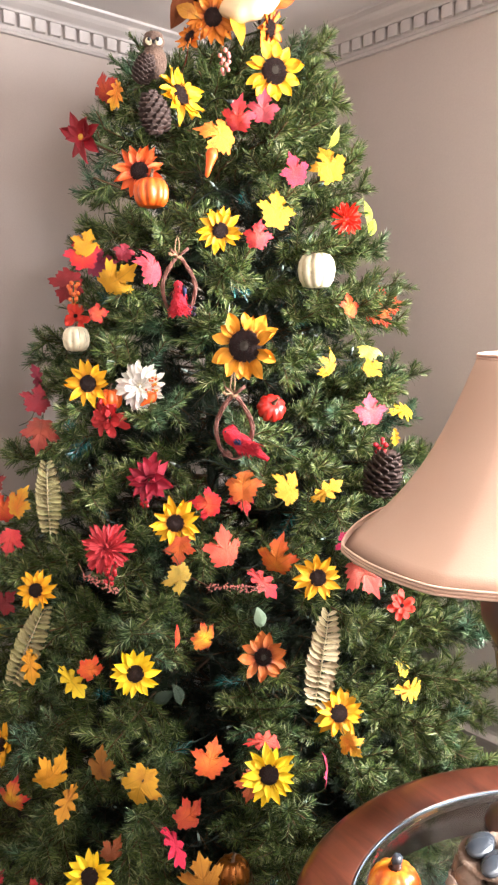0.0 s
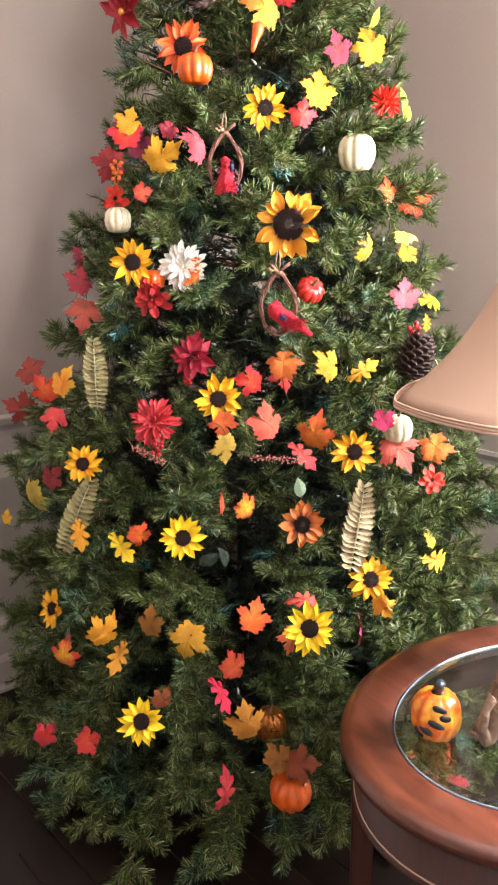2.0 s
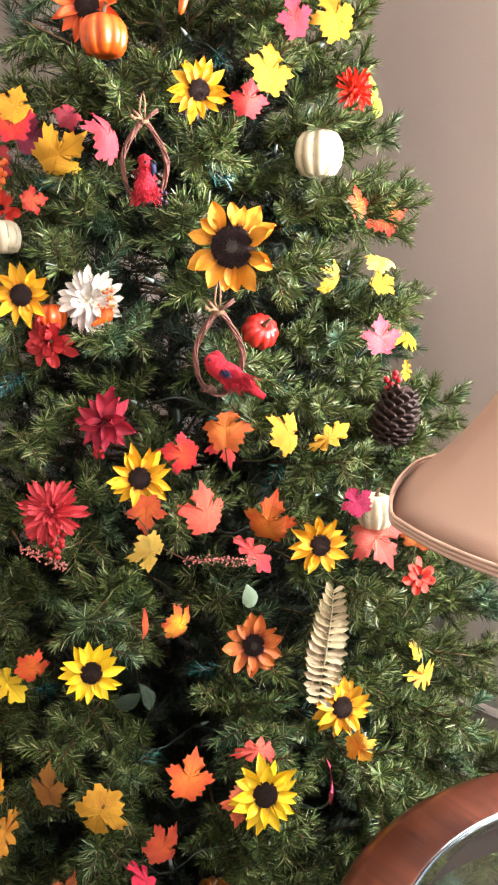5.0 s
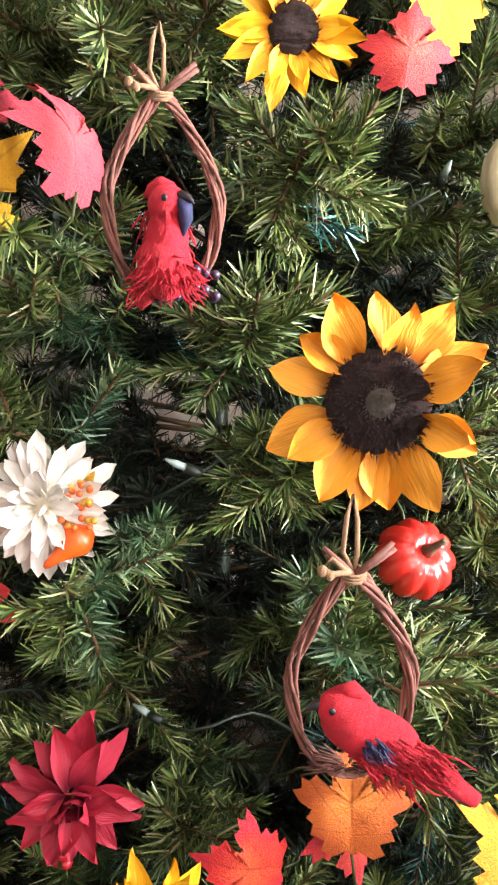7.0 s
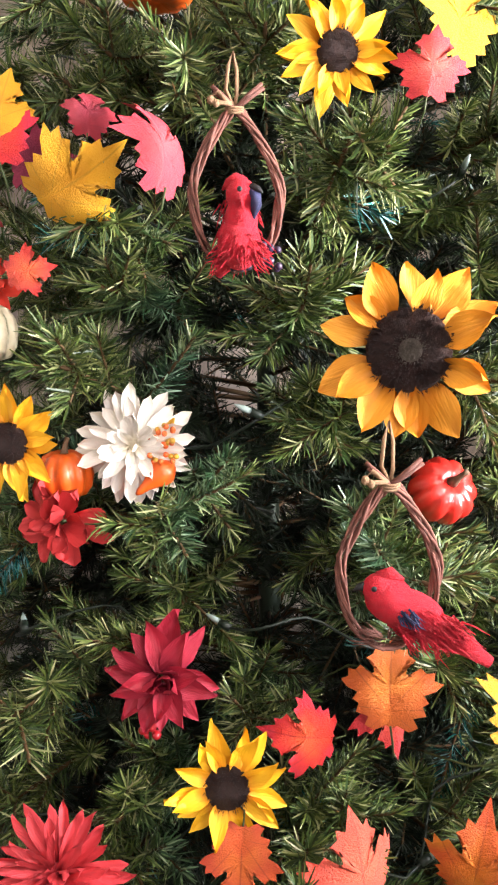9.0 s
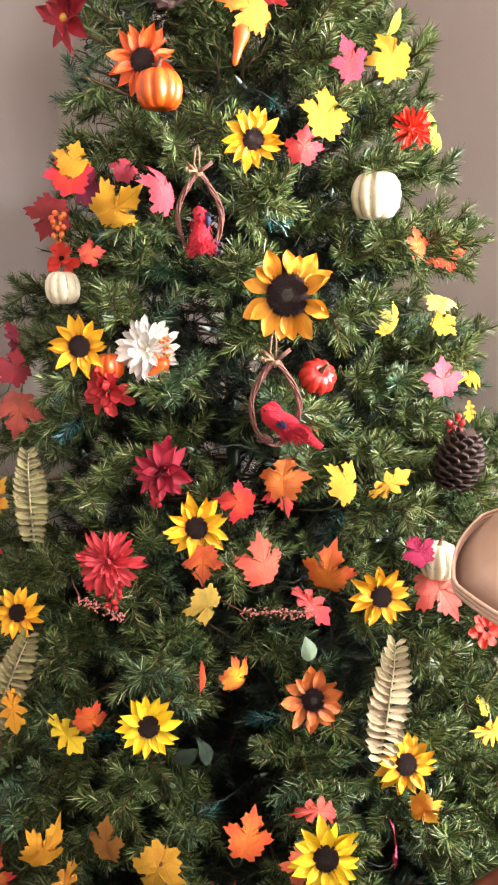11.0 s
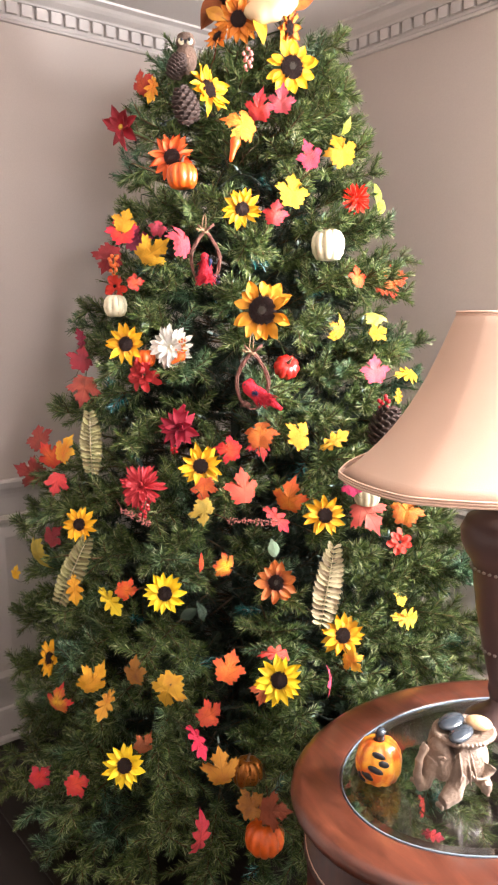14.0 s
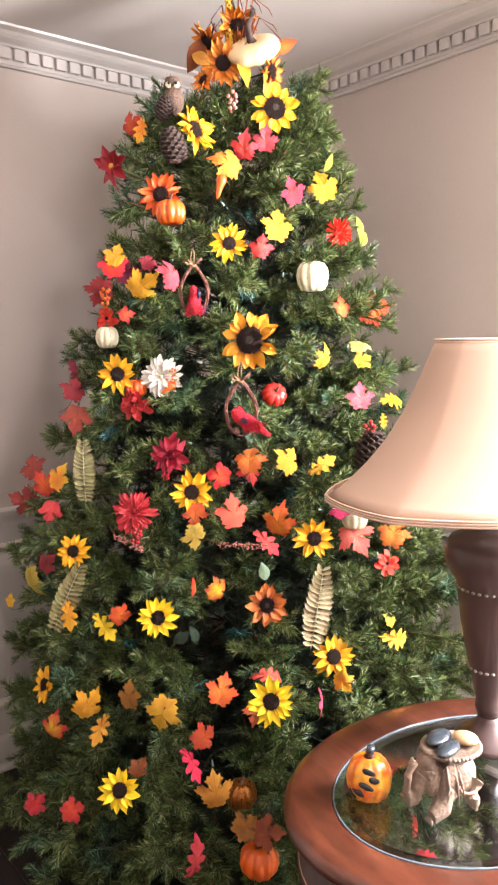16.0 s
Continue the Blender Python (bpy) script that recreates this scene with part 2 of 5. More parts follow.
_g = Graph("skin_ivory_striped", 0.5)
_xyz = _g.t.nodes.new("ShaderNodeSeparateXYZ")
_g.link(_g.coords.outputs["Object"], _xyz.inputs[0])
_rib = _g.math("ABSOLUTE", _g.math("SINE", _g.math("MULTIPLY", _g.math("ARCTAN2", _xyz.outputs["Y"], _xyz.outputs["X"]), 5.0)))
_spot = _g.math("MULTIPLY", _g.ramp(_rib, [(0.12, (1, 1, 1)), (0.3, (0, 0, 0))]), _g.ramp(_g.noise(3.2, 3.0), [(0.46, (0, 0, 0)), (0.56, (0.75, 0.75, 0.75))]))
_body = _g.ramp(_g.noise(5.0, 4.0), [(0.3, lin("#d8cba6")), (0.7, lin("#eae0c2"))])
_g.colour(_g.mix(_spot, _body, lin("#6f7448")))
_g.bump(_g.noise(30.0, 3.0), 0.1, 0.01)
SKINS["ivory"] = _g.mat

_g = Graph("skin_painted_pumpkin", 0.32)
_g.colour(_g.mix(_g.ramp(_g.noise(38.0, 3.0), [(0.42, (0, 0, 0)), (0.6, (1, 1, 1))]), lin("#d0601c"), lin("#e8a030")))
_g.bump(_g.noise(300.0, 3.0), 0.1, 0.001)
_g.bsdf.inputs["Coat Weight"].default_value = 0.3
SKINS["pumpkinyellow"] = _g.mat


# ---- builders ----
def mesh_of(name, verts, faces, material, smooth=True):
    me = bpy.data.meshes.new(name)
    me.from_pydata([tuple(v) for v in verts], [], faces)
    me.materials.append(material)
    if smooth:
        me.polygons.foreach_set("use_smooth", [True] * len(me.polygons))
    me.update()
    return me


def part(name, me, parent=None, m=None, label=""):
    ob = new(name, me)
    ob.parent = parent
    ob.matrix_basis = m or Matrix.Identity(4)
    return tagged(ob, label)


def thing(name, m, label, category, group="", kind=""):
    ob = new(name)
    ob.empty_display_size = 0.02
    ob.matrix_basis = m
    return tagged(ob, label, category, group, kind)


def box_bm(bm, x0, x1, y0, y1, z0, z1):
    v = [bm.verts.new((x, y, z)) for x in (x0, x1) for y in (y0, y1) for z in (z0, z1)]
    for f in ((0, 1, 3, 2), (4, 6, 7, 5), (0, 4, 5, 1), (2, 3, 7, 6), (0, 2, 6, 4), (1, 5, 7, 3)):
        bm.faces.new([v[i] for i in f])


def boxes(name, material, *sizes, bevel=0.0):
    bm = bmesh.new()
    for s in sizes:
        box_bm(bm, *s)
    if bevel:
        bmesh.ops.bevel(bm, geom=list(bm.edges), offset=bevel, segments=2, affect="EDGES")
    bmesh.ops.recalc_face_normals(bm, faces=bm.faces)
    me = bpy.data.meshes.new(name)
    bm.to_mesh(me)
    bm.free()
    me.materials.append(material)
    return me


def tube(points, radii, sides=6):
    """Verts and faces of a tube along points."""
    pts = [Vector(p) for p in points]
    if isinstance(radii, (int, float)):
        radii = [radii] * len(pts)
    verts, faces = [], []
    ref = Vector((0.31, 0.17, 0.93))
    for i, p in enumerate(pts):
        d = (pts[min(i + 1, len(pts) - 1)] - pts[max(i - 1, 0)]).normalized()
        u = d.cross(ref)
        u = (u if u.length > 0.05 else d.cross(Vector((1, 0, 0)))).normalized()
        w = d.cross(u)
        for k in range(sides):
            a = 2 * math.pi * k / sides
            verts.append(p + radii[i] * (math.cos(a) * u + math.sin(a) * w))
    for i in range(len(pts) - 1):
        for k in range(sides):
            a, b = i * sides + k, i * sides + (k + 1) % sides
            faces.append((a, b, b + sides, a + sides))
    faces.append(tuple(range(sides))[::-1])
    faces.append(tuple(range(len(verts) - sides, len(verts))))
    return verts, faces


def joined(pieces):
    verts, faces = [], []
    for v, f in pieces:
        o = len(verts)
        verts += list(v)
        faces += [tuple(i + o for i in q) for q in f]
    return verts, faces


def lathe(profile, sides=24, ribs=0, depth=0.0, oval=1.0):
    """Rings of (radius, z) round z, closed at both ends; ribs pinch the section."""
    verts, faces = [], []
    for r, z in profile:
        for k in range(sides):
            a = 2 * math.pi * k / sides
            rr = r * (1 - depth * (1 - abs(math.sin(a * ribs / 2)) ** 0.7)) if ribs else r
            verts.append((rr * math.cos(a), rr * oval * math.sin(a), z))
    n = len(profile)
    for i in range(n - 1):
        for k in range(sides):
            a, b = i * sides + k, i * sides + (k + 1) % sides
            faces.append((a, b, b + sides, a + sides))
    faces.append(tuple(range(sides))[::-1])
    faces.append(tuple(range((n - 1) * sides, n * sides)))
    return verts, faces


def ball(cx, cy, cz, rx, ry, rz, u=12, v=8):
    verts, faces = [], []
    for i in range(1, v):
        t = math.pi * i / v
        for k in range(u):
            a = 2 * math.pi * k / u
            verts.append((cx + rx * math.sin(t) * math.cos(a), cy + ry * math.sin(t) * math.sin(a), cz + rz * math.cos(t)))
    verts += [(cx, cy, cz + rz), (cx, cy, cz - rz)]
    n = len(verts)
    for i in range(v - 2):
        for k in range(u):
            a, b = i * u + k, i * u + (k + 1) % u
            faces.append((a, a + u, b + u, b))
    for k in range(u):
        faces.append((n - 2, k, (k + 1) % u))
        faces.append((n - 1, (v - 2) * u + (k + 1) % u, (v - 2) * u + k))
    return verts, faces


# ---- room ----
def wall(name, label, *sizes):
    ob = new(name, boxes(name, WALL, *sizes))
    return tagged(ob, label, "wall", kind="structure")


TH = 0.12
west = wall("wall_west", "greige painted wall above white panelled wainscot", (WX - TH, WX, SY - TH, NY + TH, 0, TOP))
north = wall("wall_north", "greige painted wall with window beside the corner", (WX, 0.0, NY, NY + TH, 0, TOP), (1.1, EX + TH, NY, NY + TH, 0, TOP),
             (0.0, 1.1, NY, NY + TH, 0, 1.15), (0.0, 1.1, NY, NY + TH, 2.2, TOP))
south = wall("wall_south", "plain greige painted wall", (WX, EX + TH, SY - TH, SY, 0, TOP))
# the opening in this wall is made up, for the east fill lamp
east = wall("wall_east", "unseen greige painted wall with an opening added for fill light", (EX, EX + TH, SY, -1.0, 0, TOP), (EX, EX + TH, 0.1, NY, 0, TOP),
            (EX, EX + TH, -1.0, 0.1, 0, 1.4), (EX, EX + TH, -1.0, 0.1, 2.3, TOP))
# unseen low wall, added to keep the east fill light off the lower tree
wall("wall_half", "unseen greige half wall added to shade the lower tree", (1.3, 1.42, SY, NY, 0, 1.46))
ceiling = tagged(new("ceiling", boxes("ceiling", CEIL, (WX - TH, EX + TH, SY - TH, NY + TH, TOP, TOP + 0.1))), "flat pale painted ceiling", "ceiling", kind="structure")
floor = tagged(new("floor", boxes("floor", FLOORWOOD, (WX - TH, EX + TH, SY - TH, NY + TH, -0.1, -0.006))), "very dark polished wooden plank floor", "floor", kind="structure")


def sweep(name, profile, wall_name, a, b, material):
    """A moulding: profile of (distance from the wall, height) run along a wall from a to b."""
    n = len(profile)
    at = {"west": lambda d, s, z: (WX + d, s, z), "north": lambda d, s, z: (s, NY - d, z), "south": lambda d, s, z: (s, SY + d, z), "east": lambda d, s, z: (EX - d, s, z)}[wall_name]
    ends = {"west": (1, 1), "north": (1, 1), "south": (1, 1), "east": (1, 1)}[wall_name]
    verts = [at(d, a + ends[0] * d, z) for d, z in profile] + [at(d, b - ends[1] * d, z) for d, z in profile]
    faces = [(i, (i + 1) % n, (i + 1) % n + n, i + n) for i in range(n)] + [tuple(range(n)), tuple(range(n, 2 * n))[::-1]]
    me = mesh_of(name, verts, faces, material, False)
    bm = bmesh.new()
    bm.from_mesh(me)
    bmesh.ops.recalc_face_normals(bm, faces=bm.faces)
    bm.to_mesh(me)
    bm.free()
    return me


CROWN = [(0.0, 2.345), (0.014, 2.345), (0.018, 2.352), (0.014, 2.358), (0.014, 2.364), (0.016, 2.364), (0.016, 2.401), (0.034, 2.401), (0.037, 2.406), (0.042, 2.409),
         (0.050, 2.412), (0.062, 2.417), (0.073, 2.424), (0.081, 2.431), (0.090, 2.433), (0.104, 2.436), (0.106, TOP), (0.0, TOP)]
RAIL = [(0.0, 0.858), (0.012, 0.858), (0.014, 0.872), (0.02, 0.884), (0.03, 0.894), (0.034, 0.904), (0.036, 0.914), (0.03, 0.920), (0.0, 0.920)]
BASE = [(0.0, 0.0), (0.03, 0.0), (0.03, 0.012), (0.022, 0.02), (0.016, 0.022), (0.016, 0.10), (0.012, 0.114), (0.006, 0.122), (0.0, 0.124)]
for wn, a, b in (("west", SY, NY), ("north", WX, EX), ("south", WX, EX), ("east", SY, NY)):
    tagged(new("crown_moulding", sweep("crown_moulding", CROWN, wn, a, b, TRIM)), "off-white dentil crown moulding under the ceiling", "moulding", "crown mouldings", "structure")
    if wn in ("west", "north"):
        spans = [(a, b)] if wn == "west" else [(a, -0.08)]
    else:
        spans = []
    for c, d in spans:
        tagged(new("chair_rail", sweep("chair_rail", RAIL, wn, c, d, TRIM)), "off-white moulded chair rail along the wall", "trim", "chair rails", "structure")
        tagged(new("baseboard", sweep("baseboard", BASE, wn, c, d, TRIM)), "off-white painted baseboard above the dark floor", "baseboard", "baseboards", "structure")


def panel_mesh(width, height):
    """A raised panel in its moulding, lying in x-z, proud along -y."""
    rings = [(0, 0.0), (0.0, 0.012), (0.012, 0.016), (0.024, 0.008), (0.030, 0.003), (0.042, 0.003), (0.075, 0.011)]
    verts, faces = [], []
    for inset, d in rings:
        verts += [(inset, -d, inset), (width - inset, -d, inset), (width - inset, -d, height - inset), (inset, -d, height - inset)]
    for i in range(len(rings) - 1):
        for k in range(4):
            a, b = 4 * i + k, 4 * i + (k + 1) % 4
            faces.append((a, b, b + 4, a + 4))
    n = len(verts)
    faces.append((n - 4, n - 3, n - 2, n - 1))
    return mesh_of("panel", verts, faces, TRIM, False)


# wainscot skin under the rail, and its panels
for wn, holder in (("west", west), ("north", north)):
    if wn == "west":
        me = boxes("wainscot", TRIM, (WX, WX + 0.006, SY, NY, 0.0, 0.862))
    else:
        me = boxes("wainscot", TRIM, (WX + 0.006, -0.08, NY - 0.006, NY, 0.0, 0.862))
    skin = part("wainscot", me, holder, None, "off-white painted wainscot")
    w = 0.645
    pm = panel_mesh(w, 0.575)
    for i in range(7 if wn == "west" else 2):
        if wn == "west":
            y1 = 1.32 - 0.725 * i
            part("panel", pm, skin, pose(WX + 0.006, y1 - w, 0.225, 0, 0, 90))
        else:
            part("panel", pm, skin, pose(WX + 0.16 + 0.725 * i, NY - 0.006, 0.225))

# dentils under the crown
dent_w = boxes("dentil", TRIM, (0.0, 0.016, -0.0175, 0.0175, 2.366, 2.400), bevel=0.001)
dent_n = boxes("dentil", TRIM, (-0.0175, 0.0175, -0.016, 0.0, 2.366, 2.400), bevel=0.001)
crowns = [o for o in scene.objects if o.name.startswith("crown_moulding")]
for i in range(48):
    part("dentil", dent_w, crowns[0], Matrix.Translation((WX + 0.016, NY - 0.045 - 0.0481 * i, 0)))
for i in range(48):
    part("dentil", dent_n, crowns[1], Matrix.Translation((WX + 0.045 + 0.0481 * i, NY - 0.016, 0)))


def window(name, x0, x1, z0, z1, y, inward):
    e = thing(name, Matrix.Identity(4), "unseen white framed window with an area lamp in its opening", "window", "windows", "structure")
    f = 0.05
    part("window_frame", boxes("window_frame", TRIM, (x0, x0 + f, y - 0.03, y + 0.03, z0, z1), (x1 - f, x1, y - 0.03, y + 0.03, z0, z1),
                               (x0 + f, x1 - f, y - 0.03, y + 0.03, z0, z0 + f), (x0 + f, x1 - f, y - 0.03, y + 0.03, z1 - f, z1),
                               (x0 + f, x1 - f, y - 0.02, y + 0.02, (z0 + z1) / 2 - 0.02, (z0 + z1) / 2 + 0.02)), e)
    part("window_sill", boxes("window_sill", TRIM, (x0 - 0.05, x1 + 0.05, min(y, y + 0.14 * inward), max(y, y + 0.14 * inward), z0 - 0.03, z0 - 0.002), bevel=0.004), e)
    return e


window("window_1", 0.0, 1.1, 1.15, 2.2, NY + 0.09, -1)
# made-up window round the east fill lamp
window("added_window", -0.1, 1.0, 1.4, 2.3, 0.09, -1).matrix_basis = pose(EX, 0, 0, 0, 0, -90)
# floor boards, lying across the room
plank = boxes("plank", FLOORWOOD, (-0.6, 0.6, -0.0455, 0.0455, -0.006, 0.0), bevel=0.0012)
for j in range(24):
    for i in range(3):
        x = WX + 0.25 + 1.204 * i + (0.37 * j) % 0.9 - 0.3
        if WX + 0.6 < x < 1.9:
            part("plank", plank, floor, Matrix.Translation((x, NY - 0.08 - 0.0925 * j, 0)))

# ---- the tree ----
AX, AY = -1.587, 1.250          # the pole
rng = np.random.default_rng(7)


def girth(z):
    return 0.8235 - 0.2453 * z


def needles_along(pts, per_metre, length, width, fine):
    """Flat curved strips standing round a twig, leaning forward; arrays of verts and quads."""
    pts = np.asarray(pts)
    seg = np.linalg.norm(np.diff(pts, axis=0), axis=1)
    total = seg.sum()
    n = max(6, int(total * per_metre))
    s = np.sort(rng.uniform(0, total, n))
    cum = np.concatenate([[0], np.cumsum(seg)])
    base = np.stack([np.interp(s, cum, pts[:, k]) for k in range(3)], 1)
    i = np.clip(np.searchsorted(cum, s) - 1, 0, len(seg) - 1)
    d = (pts[i + 1] - pts[i]) / seg[i][:, None]
    up = np.array([0.12, 0.05, 1.0])
    u = np.cross(d, up)
    u /= np.linalg.norm(u, axis=1)[:, None] + 1e-9
    w = np.cross(u, d)
    # more strips to the sides of the twig than above and below
    a = rng.uniform(0, 2 * np.pi, n)
    a = a - 0.32 * np.sin(2 * a)
    out = np.cos(a)[:, None] * u + np.sin(a)[:, None] * w
    lean = np.radians(rng.normal(56, 10, n) - 26 * (s / total) ** 3)
    way = np.cos(lean)[:, None] * d + np.sin(lean)[:, None] * out
    side = np.cross(way, out)
    side /= np.linalg.norm(side, axis=1)[:, None] + 1e-9
    twist = rng.uniform(-0.9, 0.9, n)[:, None]
    side = np.cos(twist) * side + np.sin(twist) * np.cross(way, side)
    ln = (length * rng.uniform(0.75, 1.2, n) * (1 - 0.25 * (s / total) ** 4))[:, None]
    hw = width / 2
    curl = rng.uniform(-0.12, 0.22, n)[:, None]
    mid = base + way * ln * 0.55
    tip = base + way * ln - out * ln * curl * 0.6
    if fine:
        v = np.stack([base - side * hw * 0.8, base + side * hw * 0.8, mid + side * hw, mid - side * hw, tip + side * hw * 0.45, tip - side * hw * 0.45], 1)
        q = np.array([[0, 1, 2, 3], [3, 2, 4, 5]])
    else:
        v = np.stack([base - side * hw, base + side * hw, tip + side * hw * 0.6, tip - side * hw * 0.6], 1)
        q = np.array([[0, 1, 2, 3]])
    v = v[free(tip)]
    n = len(v)
    k = v.shape[1]
    return v.reshape(-1, 3), (q[None] + k * np.arange(n)[:, None, None]).reshape(-1, 4)


def free(points):
    """Which points stand clear of the space in front of the decorations."""
    ok = np.ones(len(points), bool)
    mid = points.mean(0) + [AX, AY, 0]
    for x, y, z, ox, oy, oz, s in SPOT[np.linalg.norm(SPOT[:, :3] - mid, axis=1) < 0.3]:
        v = points + [AX - x, AY - y, -z]
        along = v @ (ox, oy, oz)
        side = np.sqrt(np.maximum(0, (v * v).sum(1) - along ** 2))
        ok &= ~((side < 0.42 * s) & (along > -0.06 * s) & (along < 0.12))
    return ok


def strip_mesh(name, groups, stems):
    """One mesh out of needle quads, a material for each group of them, and tubes for the twigs."""
    vs, qs, ms, o = [], [], [], 0
    for slot, chunks in enumerate(groups):
        for v, q in chunks:
            vs.append(v)
            qs.append(q + o)
            ms.append(np.full(len(q), slot))
            o += len(v)
    for v, f in stems:
        g = np.array([k for k in f if len(k) == 4])
        vs.append(np.array([tuple(p) for p in v]))
        qs.append(g + o)
        ms.append(np.full(len(g), len(groups)))
        o += len(v)
    v, q, m = np.concatenate(vs), np.concatenate(qs), np.concatenate(ms)
    me = bpy.data.meshes.new(name)
    me.vertices.add(len(v))
    me.vertices.foreach_set("co", v.astype(np.float32).ravel())
    me.loops.add(q.size)
    me.loops.foreach_set("vertex_index", q.astype(np.int32).ravel())
    me.polygons.add(len(q))
    me.polygons.foreach_set("loop_start", np.arange(0, q.size, 4, dtype=np.int32))
    me.polygons.foreach_set("material_index", m.astype(np.int32))
    for mat in (NEEDLE, INNER_SHADED, FOIL, STEM):
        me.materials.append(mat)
    me.update(calc_edges=True)
    return me


def twig(start, way, length, lift, n=5):
    t = np.linspace(0, 1, n)[:, None]
    p = start + way * length * t
    p[:, 2] += lift * length * (t[:, 0] ** 2)
    return p


def clear_of_walls(p):
    p[:, 0] = np.maximum(p[:, 0], WX + 0.05)
    p[:, 1] = np.minimum(p[:, 1], NY - 0.05)
    p[:, 2] = np.clip(p[:, 2], 0.03, 2.36)
    return p


# ---- decorations on the tree ----
ROOM = Vector((0.1, -0.1, 1.45))
srng = random.Random(11)


SPOTS = []


def facing(x, y, z, size, spin=0, turn=0, nod=0):
    """A pose on the tree, z outwards to the room, y up."""
    p = Vector((x, y, z))
    radial = Vector((x - AX, y - AY, 0)).normalized()
    out = (0.55 * radial + 0.7 * (ROOM - p).normalized() + Vector((0, 0, 0.1))).normalized()
    SPOTS.append((p, out, size))
    right = Vector((0, 0, 1)).cross(out).normalized()
    up = out.cross(right)
    m = Matrix((right, up, out)).transposed().to_4x4()
    return Matrix.Translation(p) @ m @ pose(0, 0, 0, -nod, turn, 0) @ pose(0, 0, 0, 0, 0, -spin) @ Matrix.Diagonal((size, size, size, 1))


def upright(x, y, z, size, spin=0, turn=0, nod=0):
    """A pose on the tree for a thing that hangs or stands: z up, y away from the room."""
    p = Vector((x, y, z))
    out = (ROOM - p)
    SPOTS.append((p, out.normalized(), size))
    a = math.atan2(out.y, out.x)
    return Matrix.Translation(p) @ Matrix.Rotation(a + math.pi / 2, 4, "Z") @ pose(0, 0, 0, nod, spin, turn) @ Matrix.Diagonal((size, size, size, 1))


CACHE = {}


def cached(key, make):
    if key not in CACHE:
        CACHE[key] = make()
    return CACHE[key]


def petal_shape(length, width, cup, curl, point, rows=7, seed=0):
    """A petal from its foot along +y, cupped across and curling along."""
    r = random.Random(seed)
    verts, faces = [], []
    lean = r.uniform(-0.2, 0.2)
    cup, curl = cup * r.uniform(-0.4, 2.0), curl + r.uniform(-0.3, 0.3)
    fold, crimp = r.uniform(-0.35, 0.35), r.uniform(0, 6)
    for i in range(rows + 1):
        t = i / rows
        w = width * 0.5 * ((0.35 + 0.65 * math.sin(math.pi / 2 * min(1, t * 1.5))) * math.sqrt(max(0.0, 1 - t ** 9)) if point < 0.5 else (math.sin(math.pi * (0.1 + 0.9 * t) ** 1.05) ** 0.85 if point > 1 else math.sin(math.pi * (0.14 + 0.86 * t) ** 0.9) ** 0.9))
        w = max(w, 0.02 * width)
        for k in (-1, -0.45, 0, 0.45, 1):
            z = cup * width * (k * k) - curl * length * t * t + fold * w * k * t + 0.05 * width * math.sin(5 * t + 2.2 * k + crimp) + r.uniform(-0.02, 0.02) * (0.5 if i else 0)
            if k == 0:
                z -= 0.05 * width
            verts.append((w * k + lean * length * t * t, length * t, z))
    for i in range(rows):
        for k in range(4):
            a = i * 5 + k
            faces.append((a, a + 1, a + 6, a + 5))
    return verts, faces


def petals(parent, key, material, rings, seed, point=1, loose=1.0):
    """Rings of petals: (count, foot radius, height, tilt up, length, width, cup, curl)."""
    r = random.Random(seed)
    for n, (count, foot, height, tilt, length, width, cup, curl) in enumerate(rings):
        first = r.uniform(0, 360 / count)
        for i in range(count):
            v = r.randrange(5)
            me = cached((key, material.name, n, v), lambda: mesh_of("petal", *petal_shape(length, width, cup, curl, point, seed=v + 10 * n), material))
            a = first + 360 * i / count + r.uniform(-0.22, 0.22) * 360 / count
            k = r.uniform(0.85, 1.1)
            m = pose(0, 0, height, 0, 0, a) @ pose(0, foot, 0, tilt + loose * r.uniform(-13, 13), loose * r.uniform(-16, 16), 0) @ Matrix.Diagonal((k, k, k, 1))
            part("petal", me, parent, m)


def pick(parent, long=0.8):
    """The wire that holds it in the branches."""
    me = cached(("pick", long), lambda: mesh_of("stem", *tube([(0, 0, -0.02), (0.02, -0.05, -0.3), (0.0, -0.15, -long)], 0.025, 5), PICK))
    part("stem", me, parent)


WORDS = {"yellow": "bright yellow", "gold": "deep golden yellow", "amber": "warm amber yellow", "lemon": "lemon yellow", "orange": "orange", "rust": "rust brown", "coral": "coral red",
         "cream": "creamy white", "burgundy": "burgundy red", "scarlet": "scarlet", "flame": "flame red", "red": "red", "crimson": "dark crimson", "topper": "faded orange",
         "ivory": "ivory white", "copper": "shiny copper", "redgloss": "glossy red", "pinkred": "pinkish red", "pink": "pink", "redleaf": "dark red", "yellowleaf": "yellow",
         "redorange": "orange red", "orangeyellow": "orange and yellow", "paleyellow": "pale yellow", "coralleaf": "coral red", "olive": "olive yellow", "magenta": "magenta",
         "palegreen": "pale green", "peach": "peach orange", "ochre": "ochre", "ochredark": "brownish ochre", "redyellow": "red and yellow", "rustleaf": "rust brown",
         "lemonleaf": "lemon yellow", "burgleaf": "burgundy", "brownred": "brownish red", "plum": "plum purple", "deepgreen": "dark green", "lime": "lime green",
         "burntorange": "burnt orange", "straw": "pale straw", "sage": "dry sage", "brown": "brown", "orangeb": "orange", "redb": "dark red", "topcream": "cream"}


